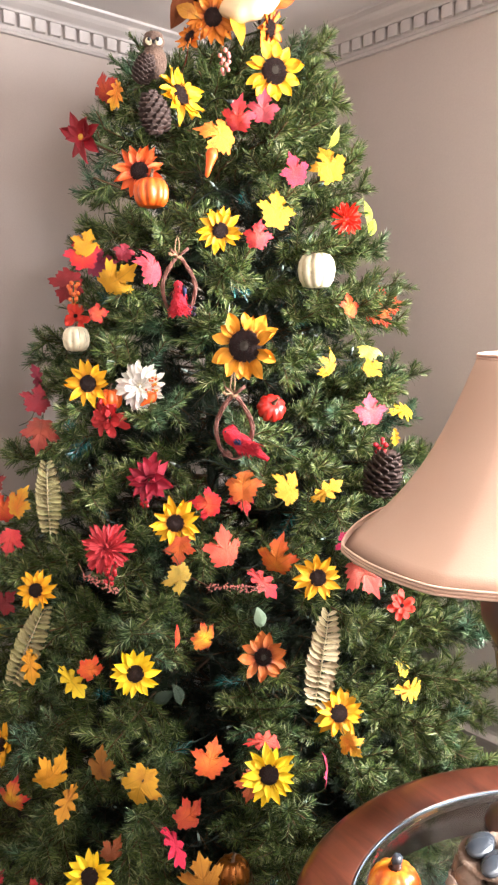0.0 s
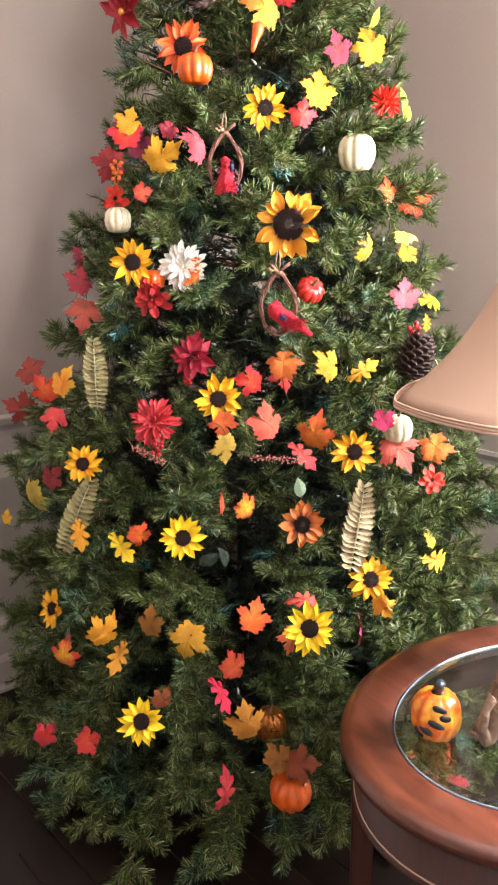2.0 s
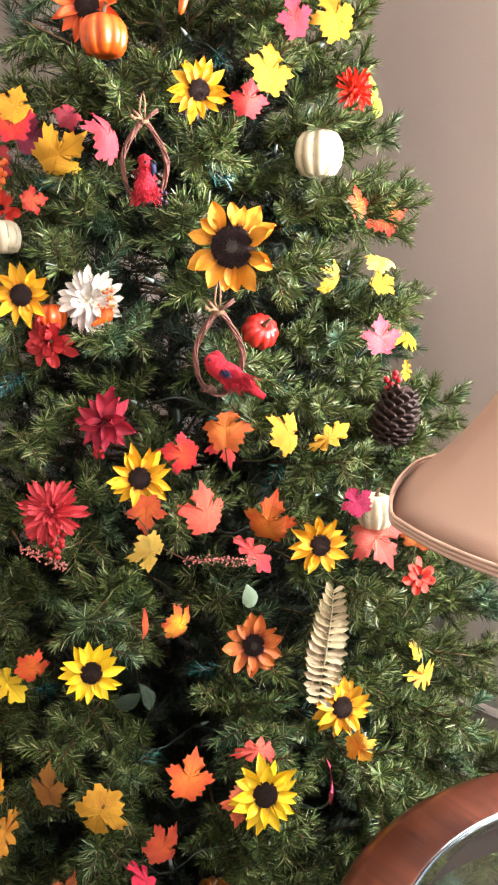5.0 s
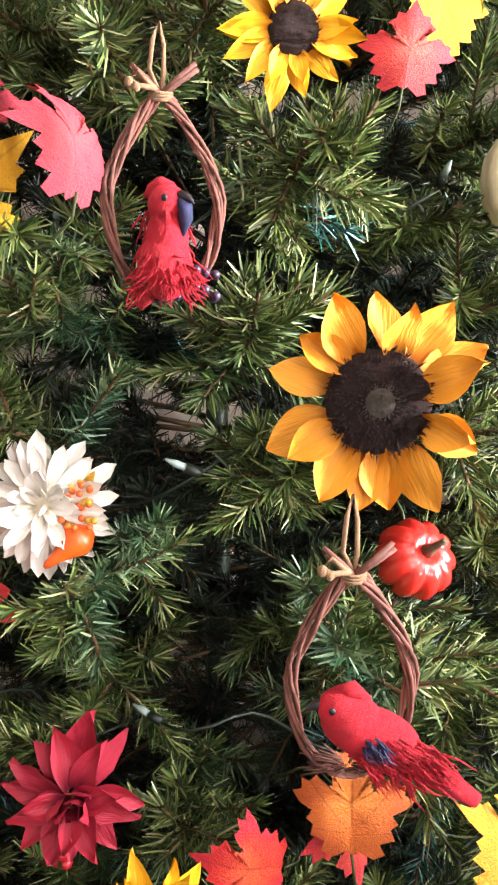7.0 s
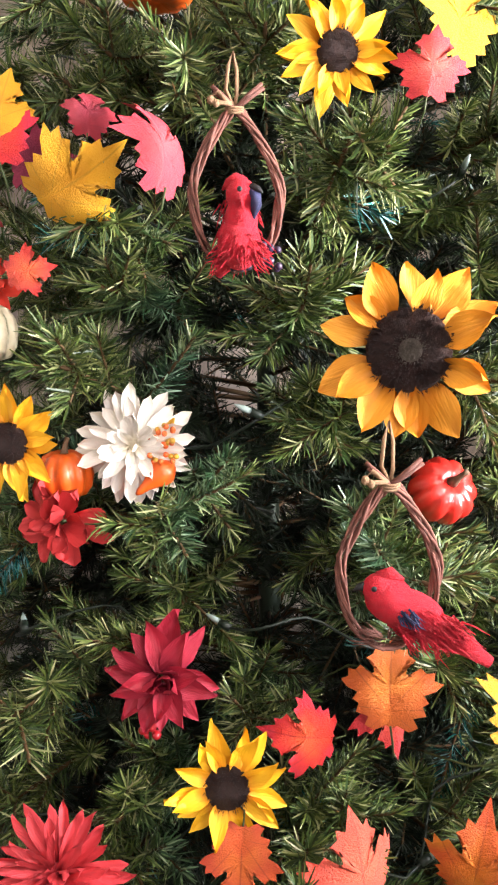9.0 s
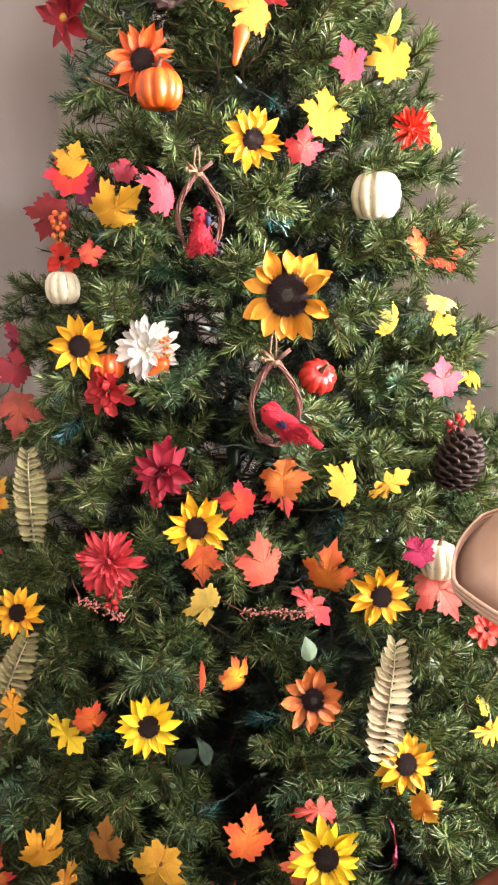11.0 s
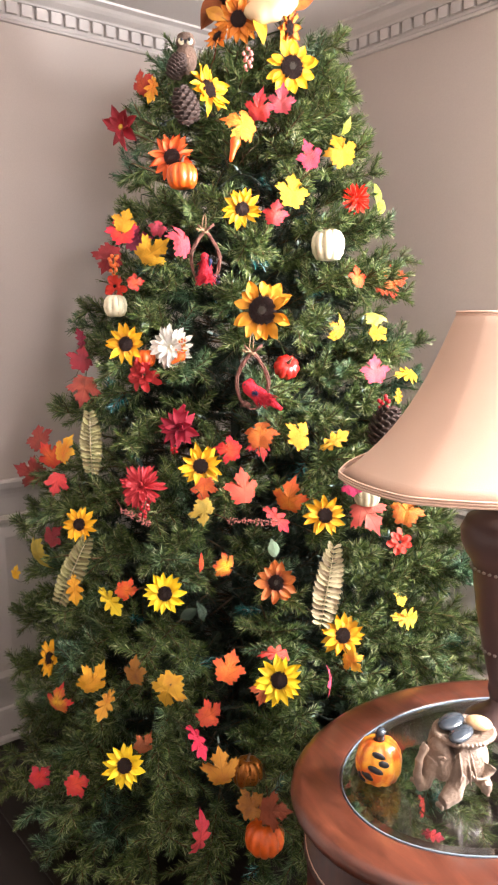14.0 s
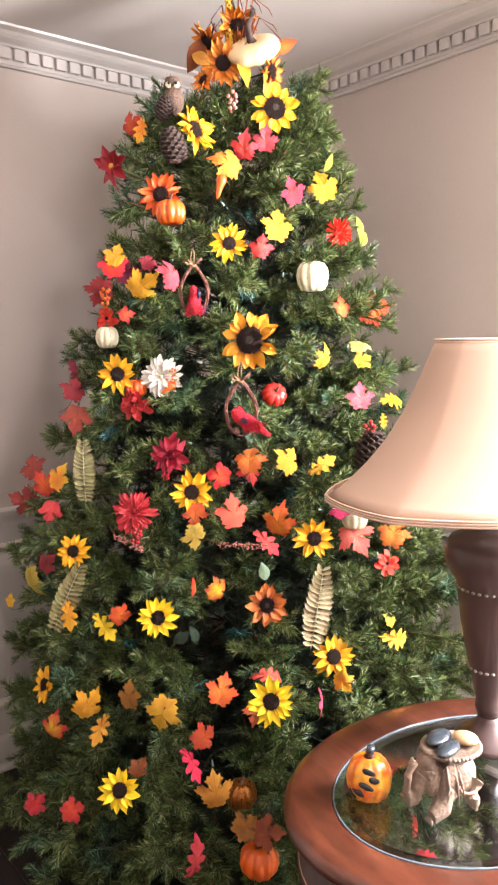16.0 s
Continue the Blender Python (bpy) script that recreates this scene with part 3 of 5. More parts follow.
def bristles(rmin, rmax, count, length, base, seed):
    """Short thin spikes that stand up from a shallow dome."""
    r = random.Random(seed)
    verts, faces = [], []
    for i in range(count):
        q = math.sqrt(r.uniform((rmin / rmax) ** 2, 1))
        a, d = r.uniform(0, 2 * math.pi), rmax * q
        x, y, z = d * math.cos(a), d * math.sin(a), base + 0.035 * (1 - q * q)
        lx, ly = 0.5 * length * q * math.cos(a) + r.uniform(-0.3, 0.3) * length, 0.5 * length * q * math.sin(a) + r.uniform(-0.3, 0.3) * length
        n, w = len(verts), 0.0045
        verts += [(x + w, y, z), (x - w * 0.5, y + w * 0.87, z), (x - w * 0.5, y - w * 0.87, z), (x + lx, y + ly, z + length * r.uniform(0.7, 1.2))]
        faces += [(n, n + 1, n + 3), (n + 1, n + 2, n + 3), (n + 2, n, n + 3)]
    return verts, faces


def disc_mesh(radius, core):
    prof = [(radius * 0.9, -0.04), (radius * 0.97, 0.0), (radius * 0.93, 0.035), (radius * 0.75, 0.055), (radius * 0.5, 0.07), (radius * 0.2, 0.078), (radius * 0.05, 0.08)]
    return mesh_of("seed_disc", *joined([lathe(prof, 20), bristles(radius * 0.3, radius * 0.98, 520 if core else 240, 0.04, 0.04, 3)]), SEED)


def sunflower(x, y, z, size, colour, spin, turn, nod, disc=0.19, core=False):
    e = thing("sunflower", facing(x, y, z, size, spin, turn, nod), WORDS[colour] + " artificial sunflower with dark seed disc among pine branches", "artificial flower", "sunflowers on the tree")
    part("seed_disc", cached(("disc", disc, core), lambda: disc_mesh(disc, core)), e)
    if core:
        part("seed_core", cached(("core", disc), lambda: mesh_of("seed_core", *joined([lathe([(disc * 0.34, 0.06), (disc * 0.26, 0.078), (disc * 0.1, 0.086)], 14), bristles(0.001, disc * 0.38, 200, 0.03, 0.055, 9)]), SEEDCORE)), e, None, "greyish green centre")
    part("calyx", cached("calyx", lambda: mesh_of("calyx", *lathe([(0.05, -0.16), (0.12, -0.1), (0.19, -0.045), (0.05, -0.03)], 12), CALYX)), e)
    seed = int(1000 * abs(x) + 77 * z * 100)
    ln = 0.53 - disc * 0.9
    petals(e, ("sun", disc), PETALS[colour], [(10 if core else 13, disc * 0.85, -0.02, 6, ln, 0.21 if core else 0.17, 0.12, 0.08), (6 if core else 8, disc * 0.82, 0.01, 20, ln * 0.88, 0.19 if core else 0.16, 0.18, 0.10)], seed, 2 if core else 1, 1.5)
    pick(e)
    return e


def dahlia(x, y, z, size, colour, spin, turn, nod):
    e = thing("dahlia", facing(x, y, z, size, spin, turn, nod), WORDS[colour] + " artificial dahlia with many narrow petals in the branches", "artificial flower", "dahlias on the tree")
    part("heart", cached("heart", lambda: mesh_of("heart", *ball(0, 0, 0.03, 0.08, 0.08, 0.08), PETALS[colour])), e)
    petals(e, "dahlia", PETALS[colour], [(19, 0.05, -0.06, 2, 0.43, 0.085, 0.3, 0.06), (17, 0.05, -0.01, 18, 0.40, 0.08, 0.35, 0.08), (14, 0.04, 0.03, 36, 0.34, 0.075, 0.4, 0.05),
                                         (10, 0.03, 0.06, 58, 0.25, 0.07, 0.45, 0.0)], int(abs(x) * 900), 0)
    pick(e)


def mum(x, y, z, size, colour, spin, turn, nod):
    e = thing("chrysanthemum", facing(x, y, z, size, spin, turn, nod), "creamy white artificial chrysanthemum with berries and a small orange gourd", "artificial flower")
    part("heart", mesh_of("heart", *ball(0, 0, 0.04, 0.07, 0.07, 0.06), PETALS["cream"]), e)
    petals(e, "mum", PETALS[colour], [(18, 0.05, -0.05, 4, 0.46, 0.12, 0.16, 0.02), (16, 0.05, 0.0, 16, 0.42, 0.115, 0.18, 0.02), (11, 0.04, 0.04, 36, 0.33, 0.11, 0.2, 0.0), (8, 0.03, 0.06, 58, 0.22, 0.08, 0.3, 0.0)], 5, 0)
    r = random.Random(4)
    bm = cached("berrymesh", lambda: mesh_of("berry", *ball(0, 0, 0, 0.026, 0.026, 0.026, 8, 6), SKINS["orangeb"]))
    bg = cached("goldberry", lambda: mesh_of("berry", *ball(0, 0, 0, 0.026, 0.026, 0.026, 8, 6), SKINS["goldb"]))
    for i in range(26):
        part("berry", bm if i % 3 else bg, e, pose(0.22 + r.uniform(-0.07, 0.16), 0.04 + r.uniform(-0.2, 0.16), 0.14 + r.uniform(-0.05, 0.06)))
    part("small_gourd", mesh_of("small_gourd", *lathe([(0.02, -0.14), (0.05, -0.13), (0.11, -0.06), (0.12, 0.0), (0.08, 0.08), (0.045, 0.16), (0.03, 0.24), (0.01, 0.27)], 14), SKINS["orange"]), e,
         pose(0.24, -0.24, 0.1, 70, 0, -50) , "small orange gourd")
    for a, l in ((60, 0.34), (-170, 0.4), (-140, 0.36)):
        part("leaf", mesh_of("leaf", *petal_shape(l, 0.2, 0.05, 0.2, 1), LEAVES["ochre"]), e, pose(0.12, -0.05, -0.07, 0, 0, a - 90))
    pick(e)


def hydrangea(x, y, z, size, colour, spin, turn, nod):
    e = thing("hydrangea", facing(x, y, z, size, spin, turn, nod), WORDS[colour] + " artificial flower cluster with rounded cloth petals", "artificial flower", "red flower clusters")
    petals(e, "hyd", PETALS[colour], [(8, 0.06, -0.08, 6, 0.42, 0.22, 0.18, 0.14), (7, 0.06, 0.0, 26, 0.36, 0.2, 0.22, 0.1), (6, 0.05, 0.06, 48, 0.28, 0.17, 0.28, 0.04), (4, 0.03, 0.1, 68, 0.18, 0.13, 0.3, 0.0)], int(abs(x) * 500), 1 if colour == "burgundy" else 0, 2.0)
    pick(e)


def daisy(x, y, z, size, colour, spin, turn, nod):
    e = thing("poinsettia", facing(x, y, z, size, spin, turn, nod), WORDS[colour] + " artificial flower with broad pointed petals", "artificial flower", "small red flowers")
    petals(e, "daisy", PETALS[colour], [(7, 0.04, 0.0, 10, 0.47, 0.26, 0.12, 0.12), (5, 0.03, 0.03, 32, 0.32, 0.2, 0.16, 0.08)], int(abs(x) * 700), 0 if colour == "red" else 1)
    core = SEED if colour == "red" else SKINS["goldb"]
    part("heart", mesh_of("heart", *ball(0, 0, 0.06, 0.07, 0.07, 0.05), core), e)
    pick(e)


def pumpkin_meshes(skin, flat=0.8, ribs=10):
    prof = [(0.06, -0.34), (0.2, -0.38), (0.36, -0.34), (0.46, -0.2), (0.5, 0.0), (0.47, 0.18), (0.37, 0.32), (0.22, 0.385), (0.1, 0.36), (0.05, 0.32)]
    v, f = lathe([(r, z * flat / 0.8) for r, z in prof], 60, ribs, 0.16)
    return mesh_of("body", v, f, skin)


def stalk_mesh():
    return mesh_of("stalk", *tube([(0, 0, 0.3), (0.01, 0, 0.42), (0.03, 0.01, 0.52), (0.07, 0.02, 0.62)], [0.09, 0.055, 0.045, 0.05], 8), STEMWOOD)


def pumpkin(x, y, z, size, colour, spin, turn, nod):
    e = thing("pumpkin_ornament", upright(x, y, z, size, spin, turn, nod), WORDS[colour] + " small artificial pumpkin nestled in the branches", "pumpkin", "pumpkins on the tree")
    tall = {"ivory": 0.92, "copper": 0.95, "redgloss": 0.72}.get(colour, 0.8)
    part("body", cached(("pumpkin", colour), lambda: pumpkin_meshes(SKINS[colour], tall)), e)
    part("stalk", cached("stalk", stalk_mesh), e)
    part("wire", cached("hold", lambda: mesh_of("wire", *tube([(0, 0.3, 0), (0.05, 0.6, -0.02), (0, 1.1, -0.1)], 0.02, 5), PICK)), e)


def gourd(x, y, z, size, colour, spin, turn, nod):
    e = thing("gourd_ornament", upright(x, y, z, size, spin, turn, nod), "small smooth orange artificial gourd hanging with its neck down", "gourd")
    part("body", mesh_of("body", *lathe([(0.02, 0.46), (0.12, 0.45), (0.19, 0.36), (0.21, 0.24), (0.17, 0.08), (0.12, -0.1), (0.1, -0.28), (0.07, -0.44), (0.02, -0.5)], 18), SKINS["orange"]), e)
    part("wire", cached("hold", None), e)


def outline_leaf(points, bend, fold, seed):
    """A leaf from half of its outline, (x, y) from the stalk to the tip; a fan of rings so that it can curl."""
    r = random.Random(seed)
    full = [(x, y) for x, y in points] + [(-x, y) for x, y in points[::-1][1:]]
    cx, cy = 0.0, 0.02
    wob = [r.uniform(-1, 1) for _ in range(6)]

    def height(x, y):
        d = math.hypot(x, y)
        return (-bend * (x * x + y * y) + fold * abs(x) + 0.05 * wob[0] * math.sin(5 * x + wob[1] * 3) + 0.06 * wob[2] * math.sin(6 * y + 3 * wob[3]) + 0.05 * wob[4] * x * 2 - 0.25 * max(0, d - 0.38) * (1 + wob[5]))

    rings = (0.34, 0.68, 1.0)
    n = len(full)
    verts, faces = [(cx, cy, height(cx, cy) - 0.012)], []
    for q in rings:
        for x, y in full:
            px, py = cx + (x - cx) * q, cy + (y - cy) * q
            verts.append((px, py, height(px, py)))
    for k in range(n):
        faces.append((0, 1 + k, 1 + (k + 1) % n))
        for i in range(len(rings) - 1):
            a, b = 1 + i * n + k, 1 + i * n + (k + 1) % n
            faces.append((a, a + n, b + n, b))
    return verts, faces


MAPLE = [(0.0, -0.36), (0.05, -0.33), (0.16, -0.38), (0.25, -0.34), (0.21, -0.26), (0.33, -0.23), (0.30, -0.15), (0.36, -0.11), (0.31, -0.05), (0.42, 0.0), (0.50, 0.08),
         (0.41, 0.10), (0.42, 0.18), (0.34, 0.16), (0.29, 0.21), (0.20, 0.13), (0.15, 0.14), (0.17, 0.25), (0.24, 0.28), (0.17, 0.33), (0.16, 0.40), (0.09, 0.38), (0.0, 0.56)]
OAK = [(0.0, -0.5), (0.03, -0.42), (0.10, -0.40), (0.08, -0.32), (0.05, -0.28), (0.16, -0.24), (0.21, -0.16), (0.13, -0.10), (0.10, -0.05), (0.22, 0.02), (0.27, 0.12), (0.17, 0.14),
       (0.12, 0.18), (0.20, 0.27), (0.19, 0.35), (0.11, 0.34), (0.08, 0.42), (0.0, 0.52)]
OVATE = [(0.0, -0.5), (0.08, -0.42), (0.2, -0.25), (0.27, -0.05), (0.24, 0.14), (0.15, 0.32), (0.06, 0.46), (0.0, 0.54)]


def cloth_leaf(kind, outline, x, y, z, size, colour, spin, turn, nod):
    v = srng.randrange(4)
    k = 1.12
    turn, nod = turn + srng.choice((-1, 1)) * srng.uniform(8, 34), nod + srng.uniform(-30, 24)
    e = thing(kind + "_leaf", facing(x, y, z, size * k, spin, turn, nod), WORDS[colour] + " cloth " + kind + " leaf tucked among the pine needles", "artificial leaf", kind + " leaves on the tree")
    me = cached((kind, colour, v), lambda: mesh_of("blade", *outline_leaf(outline, (0.5, 0.9, 0.3, 1.2)[v], (0.2, 0.3, -0.2, 0.42)[v], v + 3), LEAVES[colour]))
    part("blade", me, e)
    rib = cached((kind, "rib"), lambda: mesh_of("stalk", *tube([(0, -0.34, -0.01), (0.015, -0.5, -0.1), (0, -0.6, -0.35), (0, -0.6, -0.9)], 0.012, 5), PICK))
    part("stalk", rib, e)


def maple(*a):
    cloth_leaf("maple", MAPLE, *a)


def oak(*a):
    cloth_leaf("oak", OAK, *a)


def ovate(*a):
    cloth_leaf("pointed", OVATE, *a)


def berries(x, y, z, size, colour, spin, turn, nod):
    e = thing("berry_cluster", facing(x, y, z, size, spin, turn, nod), WORDS[colour] + " artificial berry cluster on a wire stem", "artificial berries", "berry clusters")
    me = cached(("berry", colour), lambda: mesh_of("berry", *ball(0, 0, 0, 0.1, 0.1, 0.1, 9, 7), SKINS[colour]))
    r = random.Random(int(x * 1000))
    for i in range(13):
        t = i / 13
        a = 2.4 * i
        part("berry", me, e, pose(0.24 * math.sin(a) * (1 - 0.5 * t), 0.45 - 0.9 * t + r.uniform(-0.05, 0.05), 0.2 * math.cos(a) * (1 - 0.4 * t)))
    part("stem", mesh_of("stem", *tube([(0, -0.45, 0), (0, 0.1, 0), (0, 0.5, -0.1), (0, 0.6, -0.8)], 0.03, 5), PICK), e)


def pine_cone(x, y, z, size, colour, spin, turn, nod):
    e = thing("pine_cone", upright(x, y, z, size, spin, turn, nod), "brown open pine cone with frosted scale tips hanging in the tree", "pine cone", "pine cones on the tree")
    part("core", mesh_of("core", *lathe([(0.03, -0.48), (0.14, -0.4), (0.2, -0.1), (0.17, 0.2), (0.08, 0.45)], 12), CONEWOOD), e)

    def scale_mesh():
        v = [(-0.03, 0, 0), (0.03, 0, 0), (0.09, 0.12, 0.02), (0.07, 0.2, 0.05), (0, 0.225, 0.065), (-0.07, 0.2, 0.05), (-0.09, 0.12, 0.02)]
        v += [(a, b * 0.97, c - 0.025) for a, b, c in v]
        f = [(0, 1, 2, 3, 4, 5, 6), (13, 12, 11, 10, 9, 8, 7)] + [(i, i + 7, (i + 1) % 7 + 7, (i + 1) % 7) for i in range(7)]
        return mesh_of("scale", v, f, CONEWOOD, False)

    me = cached("scale", scale_mesh)
    for i in range(84):
        t = i / 84
        zz = -0.42 + 0.9 * t
        r = 0.2 * math.sin(math.pi * (0.16 + 0.74 * t))
        k = 0.8 + 0.75 * math.sin(math.pi * (0.2 + 0.7 * t))
        part("scale", me, e, pose(0, 0, zz, 0, 0, 137.5 * i) @ pose(0, r * 0.55, 0, -8 + 38 * t, 0, 0) @ Matrix.Diagonal((k, k, k, 1)))
    part("wire", cached("hold", None), e)


def fern(x, y, z, size, colour, spin, turn, nod):
    e = thing("fern_leaf", facing(x, y, z, size, spin, turn, nod), WORDS[colour] + " coloured dried fern frond standing out from the branches", "fern leaf", "fern fronds")
    part("midrib", cached("midrib", lambda: mesh_of("midrib", *tube([(0, -0.52, -0.06), (0, -0.1, 0.02), (0.01, 0.3, 0.0), (0.02, 0.5, -0.06)], [0.012, 0.01, 0.007, 0.003], 6), LEAVES["straw"])), e)
    me = cached(("leaflet", colour), lambda: mesh_of("leaflet", *petal_shape(0.23, 0.1, 0.1, 0.3, 0, 5, seed=2), LEAVES[colour]))
    for i in range(17):
        t = i / 16
        for s in (-1, 1):
            k = (0.55 + 0.75 * math.sin(math.pi * (0.12 + 0.8 * t))) * 0.66
            part("leaflet", me, e, pose(0.012 * t, -0.46 + 0.94 * t, 0.01 - 0.05 * t * t, 0, 0, -s * (98 - 46 * t)) @ pose(0, 0, 0, srng.uniform(-14, 8), srng.uniform(-12, 12), srng.uniform(-7, 7)) @ Matrix.Diagonal((k, k, k, 1)))
    part("wire", cached("fernpick", lambda: mesh_of("wire", *tube([(0, -0.5, -0.06), (0, -0.52, -0.3), (0, -0.5, -0.6)], 0.012, 5), PICK)), e)


def hoop_path(n=40, w=0.265, top=0.42, low=-0.5):
    """A teardrop: pinched at the top, round below."""
    pts = []
    for i in range(n + 1):
        t = 2 * math.pi * i / n
        x = w * math.sin(t) * (1 - 0.58 * max(0, math.cos(t)) ** 1.5)
        z = (top + low) / 2 + (top - low) / 2 * math.cos(t)
        pts.append((x, 0.0, z))
    return pts


def wreath(x, y, z, size, colour, spin, turn, nod):
    e = thing("vine_hoop", upright(x, y, z, size, spin, turn, nod), "teardrop hoop of twisted brown vines tied with twine at the top", "ornament", "vine hoops on the tree")
    path = hoop_path()
    for j in range(7):
        pts = []
        for i, (px, py, pz) in enumerate(path):
            a = (0.3 + 0.05 * j) * i + 0.9 * j
            rr = 0.024 + 0.008 * math.sin(i * 0.5 + 2 * j)
            pts.append((px + rr * math.cos(a) * (1 if px >= 0 else -1), rr * math.sin(a), pz + 0.3 * rr * math.sin(a + 1)))
        part("vine", mesh_of("vine", *tube(pts, 0.0095, 5), VINE), e)
    for dx, dz, ln in ((0.17, 0.11, 1), (0.16, 0.135, 1), (-0.13, 0.12, 1), (-0.12, 0.09, 1)):
        part("vine_end", mesh_of("vine_end", *tube([(-dx * 0.35, 0.0, 0.40 - dz * 0.3), (dx * 0.5, -0.03, 0.42 + dz * 0.5), (dx, -0.02, 0.42 + dz)], [0.014, 0.015, 0.012], 6), VINE), e)
    for k in range(3):
        ring = [(0.05 * math.cos(a), 0.04 * math.sin(a), 0.40 + 0.014 * k + 0.01 * math.sin(a)) for a in np.linspace(0, 2 * math.pi, 13)]
        part("binding", mesh_of("binding", *tube(ring, 0.009, 5), TWINE), e)
    part("hanger", mesh_of("hanger", *tube([(0.0, 0.0, 0.42), (-0.05, -0.02, 0.52), (-0.03, 0.01, 0.66), (0.0, 0.04, 0.74), (0.02, 0.03, 0.64), (0.015, 0.0, 0.5), (0.0, 0.0, 0.42)], 0.011, 6), TWINE), e)
    part("bow", mesh_of("bow", *joined([tube([(-0.02, -0.03, 0.43), (-0.1, -0.05, 0.5), (-0.14, -0.06, 0.47), (-0.1, -0.06, 0.44), (-0.02, -0.04, 0.44)], 0.013, 6), ball(-0.14, -0.06, 0.455, 0.022, 0.02, 0.026), ball(-0.11, -0.065, 0.435, 0.02, 0.018, 0.022)]), TWINE), e)
    part("moss", mesh_of("moss", *joined([tube([(r1 * math.cos(a), r1 * 0.4 * math.sin(a) - 0.02, -0.46 + h), ((r1 + 0.12) * math.cos(a), (r1 + 0.1) * 0.4 * math.sin(a) - 0.05, -0.44 + h * 1.8)], [0.006, 0.002], 3)
                                          for a, r1, h in [(0.7 * i, 0.04 + 0.012 * (i % 7), 0.012 * (i % 5)) for i in range(60)]]), VINE), e, None, "fine dry moss and twigs")
    return e


def fuse(ob, cell):
    """Make one closed skin of overlapping forms."""
    r = ob.modifiers.new("fuse", "REMESH")
    r.mode, r.voxel_size, r.use_smooth_shade = "VOXEL", cell, True
    s = ob.modifiers.new("soften", "SMOOTH")
    s.factor, s.iterations = 0.5, 3


def wisps(count, foot, reach, seed):
    """Loose feather strands: foot(r) gives where one starts, reach(r, foot) where it ends."""
    r = random.Random(seed)
    out = []
    for i in range(count):
        p = foot(r)
        q = reach(r, p)
        mid = [(a + b) / 2 + r.uniform(-0.03, 0.03) for a, b in zip(p, q)]
        out.append(tube([p, mid, q], [0.012, 0.008, 0.002], 3))
    return joined(out)


def bird(x, y, z, size, heading, upright_pose):
    """A feathered toy bird, one mesh of body, head, crest, tail, bib, beak, eyes and loose strands."""
    out = Vector((ROOM.x - x, ROOM.y - y, 0))
    a = math.atan2(out.y, out.x)
    if upright_pose:
        def low(r):
            t = r.uniform(0, 2 * math.pi)
            return (0.19 * math.cos(t), 0.19 * math.sin(t), r.uniform(-0.32, -0.05))

        pieces = [(ball(0, 0, -0.14, 0.215, 0.21, 0.26, 20, 14), 0), (ball(0.03, 0, 0.06, 0.165, 0.16, 0.25, 18, 12), 0), (ball(0.04, 0, 0.31, 0.155, 0.15, 0.15, 18, 12), 0),
                  (tube([(0.08, 0, 0.41), (-0.03, 0, 0.45), (-0.12, 0, 0.43), (-0.2, 0, 0.38)], [0.06, 0.075, 0.05, 0.01], 8), 0), (tube([(-0.1, 0, -0.2), (-0.2, 0, -0.35), (-0.28, 0, -0.45)], [0.12, 0.08, 0.03], 10), 0),
                  (wisps(150, low, lambda r, p: (p[0] * r.uniform(1.2, 2.0), p[1] * r.uniform(1.2, 2.0), p[2] - r.uniform(0.02, 0.2)), 4), 0),
                  (wisps(90, lambda r: (r.uniform(-0.14, 0.14), r.uniform(-0.14, 0.14), r.uniform(0.0, 0.3)), lambda r, p: (p[0] * 1.45, p[1] * 1.45, p[2] - r.uniform(0.1, 0.2)), 6), 0),
                  (tube([(0.15, 0, 0.33), (0.215, 0, 0.28), (0.215, 0, 0.2), (0.175, 0, 0.06)], [0.06, 0.055, 0.055, 0.012], 9), 2), (tube([(0.17, 0, 0.36), (0.25, 0, 0.34), (0.3, 0, 0.3)], [0.05, 0.03, 0.004], 8), 1),
                  (ball(0.12, 0.125, 0.345, 0.028, 0.018, 0.028, 8, 6), 1), (ball(0.12, -0.125, 0.345, 0.028, 0.018, 0.028, 8, 6), 1)]
    else:
        pieces = [(ball(-0.02, 0, 0, 0.32, 0.17, 0.165, 20, 14), 0), (ball(0.2, 0, 0.1, 0.145, 0.135, 0.135, 18, 12), 0), (ball(0.12, 0, 0.06, 0.2, 0.16, 0.165, 18, 12), 0),
                  (tube([(0.25, 0, 0.19), (0.15, 0, 0.25), (0.04, 0, 0.23)], [0.05, 0.06, 0.008], 8), 0), (tube([(-0.15, 0, -0.02), (-0.42, 0, -0.13), (-0.78, 0, -0.25)], [0.14, 0.1, 0.05], 10), 0),
                  (wisps(150, lambda r: (r.uniform(-0.45, 0.1), r.uniform(0.03, 0.16), r.uniform(-0.16, 0.08)), lambda r, p: (p[0] - r.uniform(0.12, 0.26), p[1] * 1.05, p[2] - r.uniform(0.04, 0.12)), 8), 0),
                  (wisps(70, lambda r: (r.uniform(-0.3, 0.0), r.uniform(-0.02, 0.14), -0.13), lambda r, p: (p[0] - r.uniform(0.1, 0.2), p[1] * 1.2, p[2] - r.uniform(0.08, 0.2)), 9), 0),
                  (wisps(26, lambda r: (r.uniform(-0.08, 0.04), 0.17, r.uniform(-0.02, 0.07)), lambda r, p: (p[0] - r.uniform(0.05, 0.12), 0.195, p[2] - r.uniform(0.03, 0.07)), 10), 2),
                  (tube([(0.3, 0, 0.1), (0.37, 0, 0.07), (0.41, 0, 0.02)], [0.05, 0.03, 0.004], 8), 1), (ball(0.26, 0.115, 0.13, 0.024, 0.018, 0.024, 8, 6), 1)]
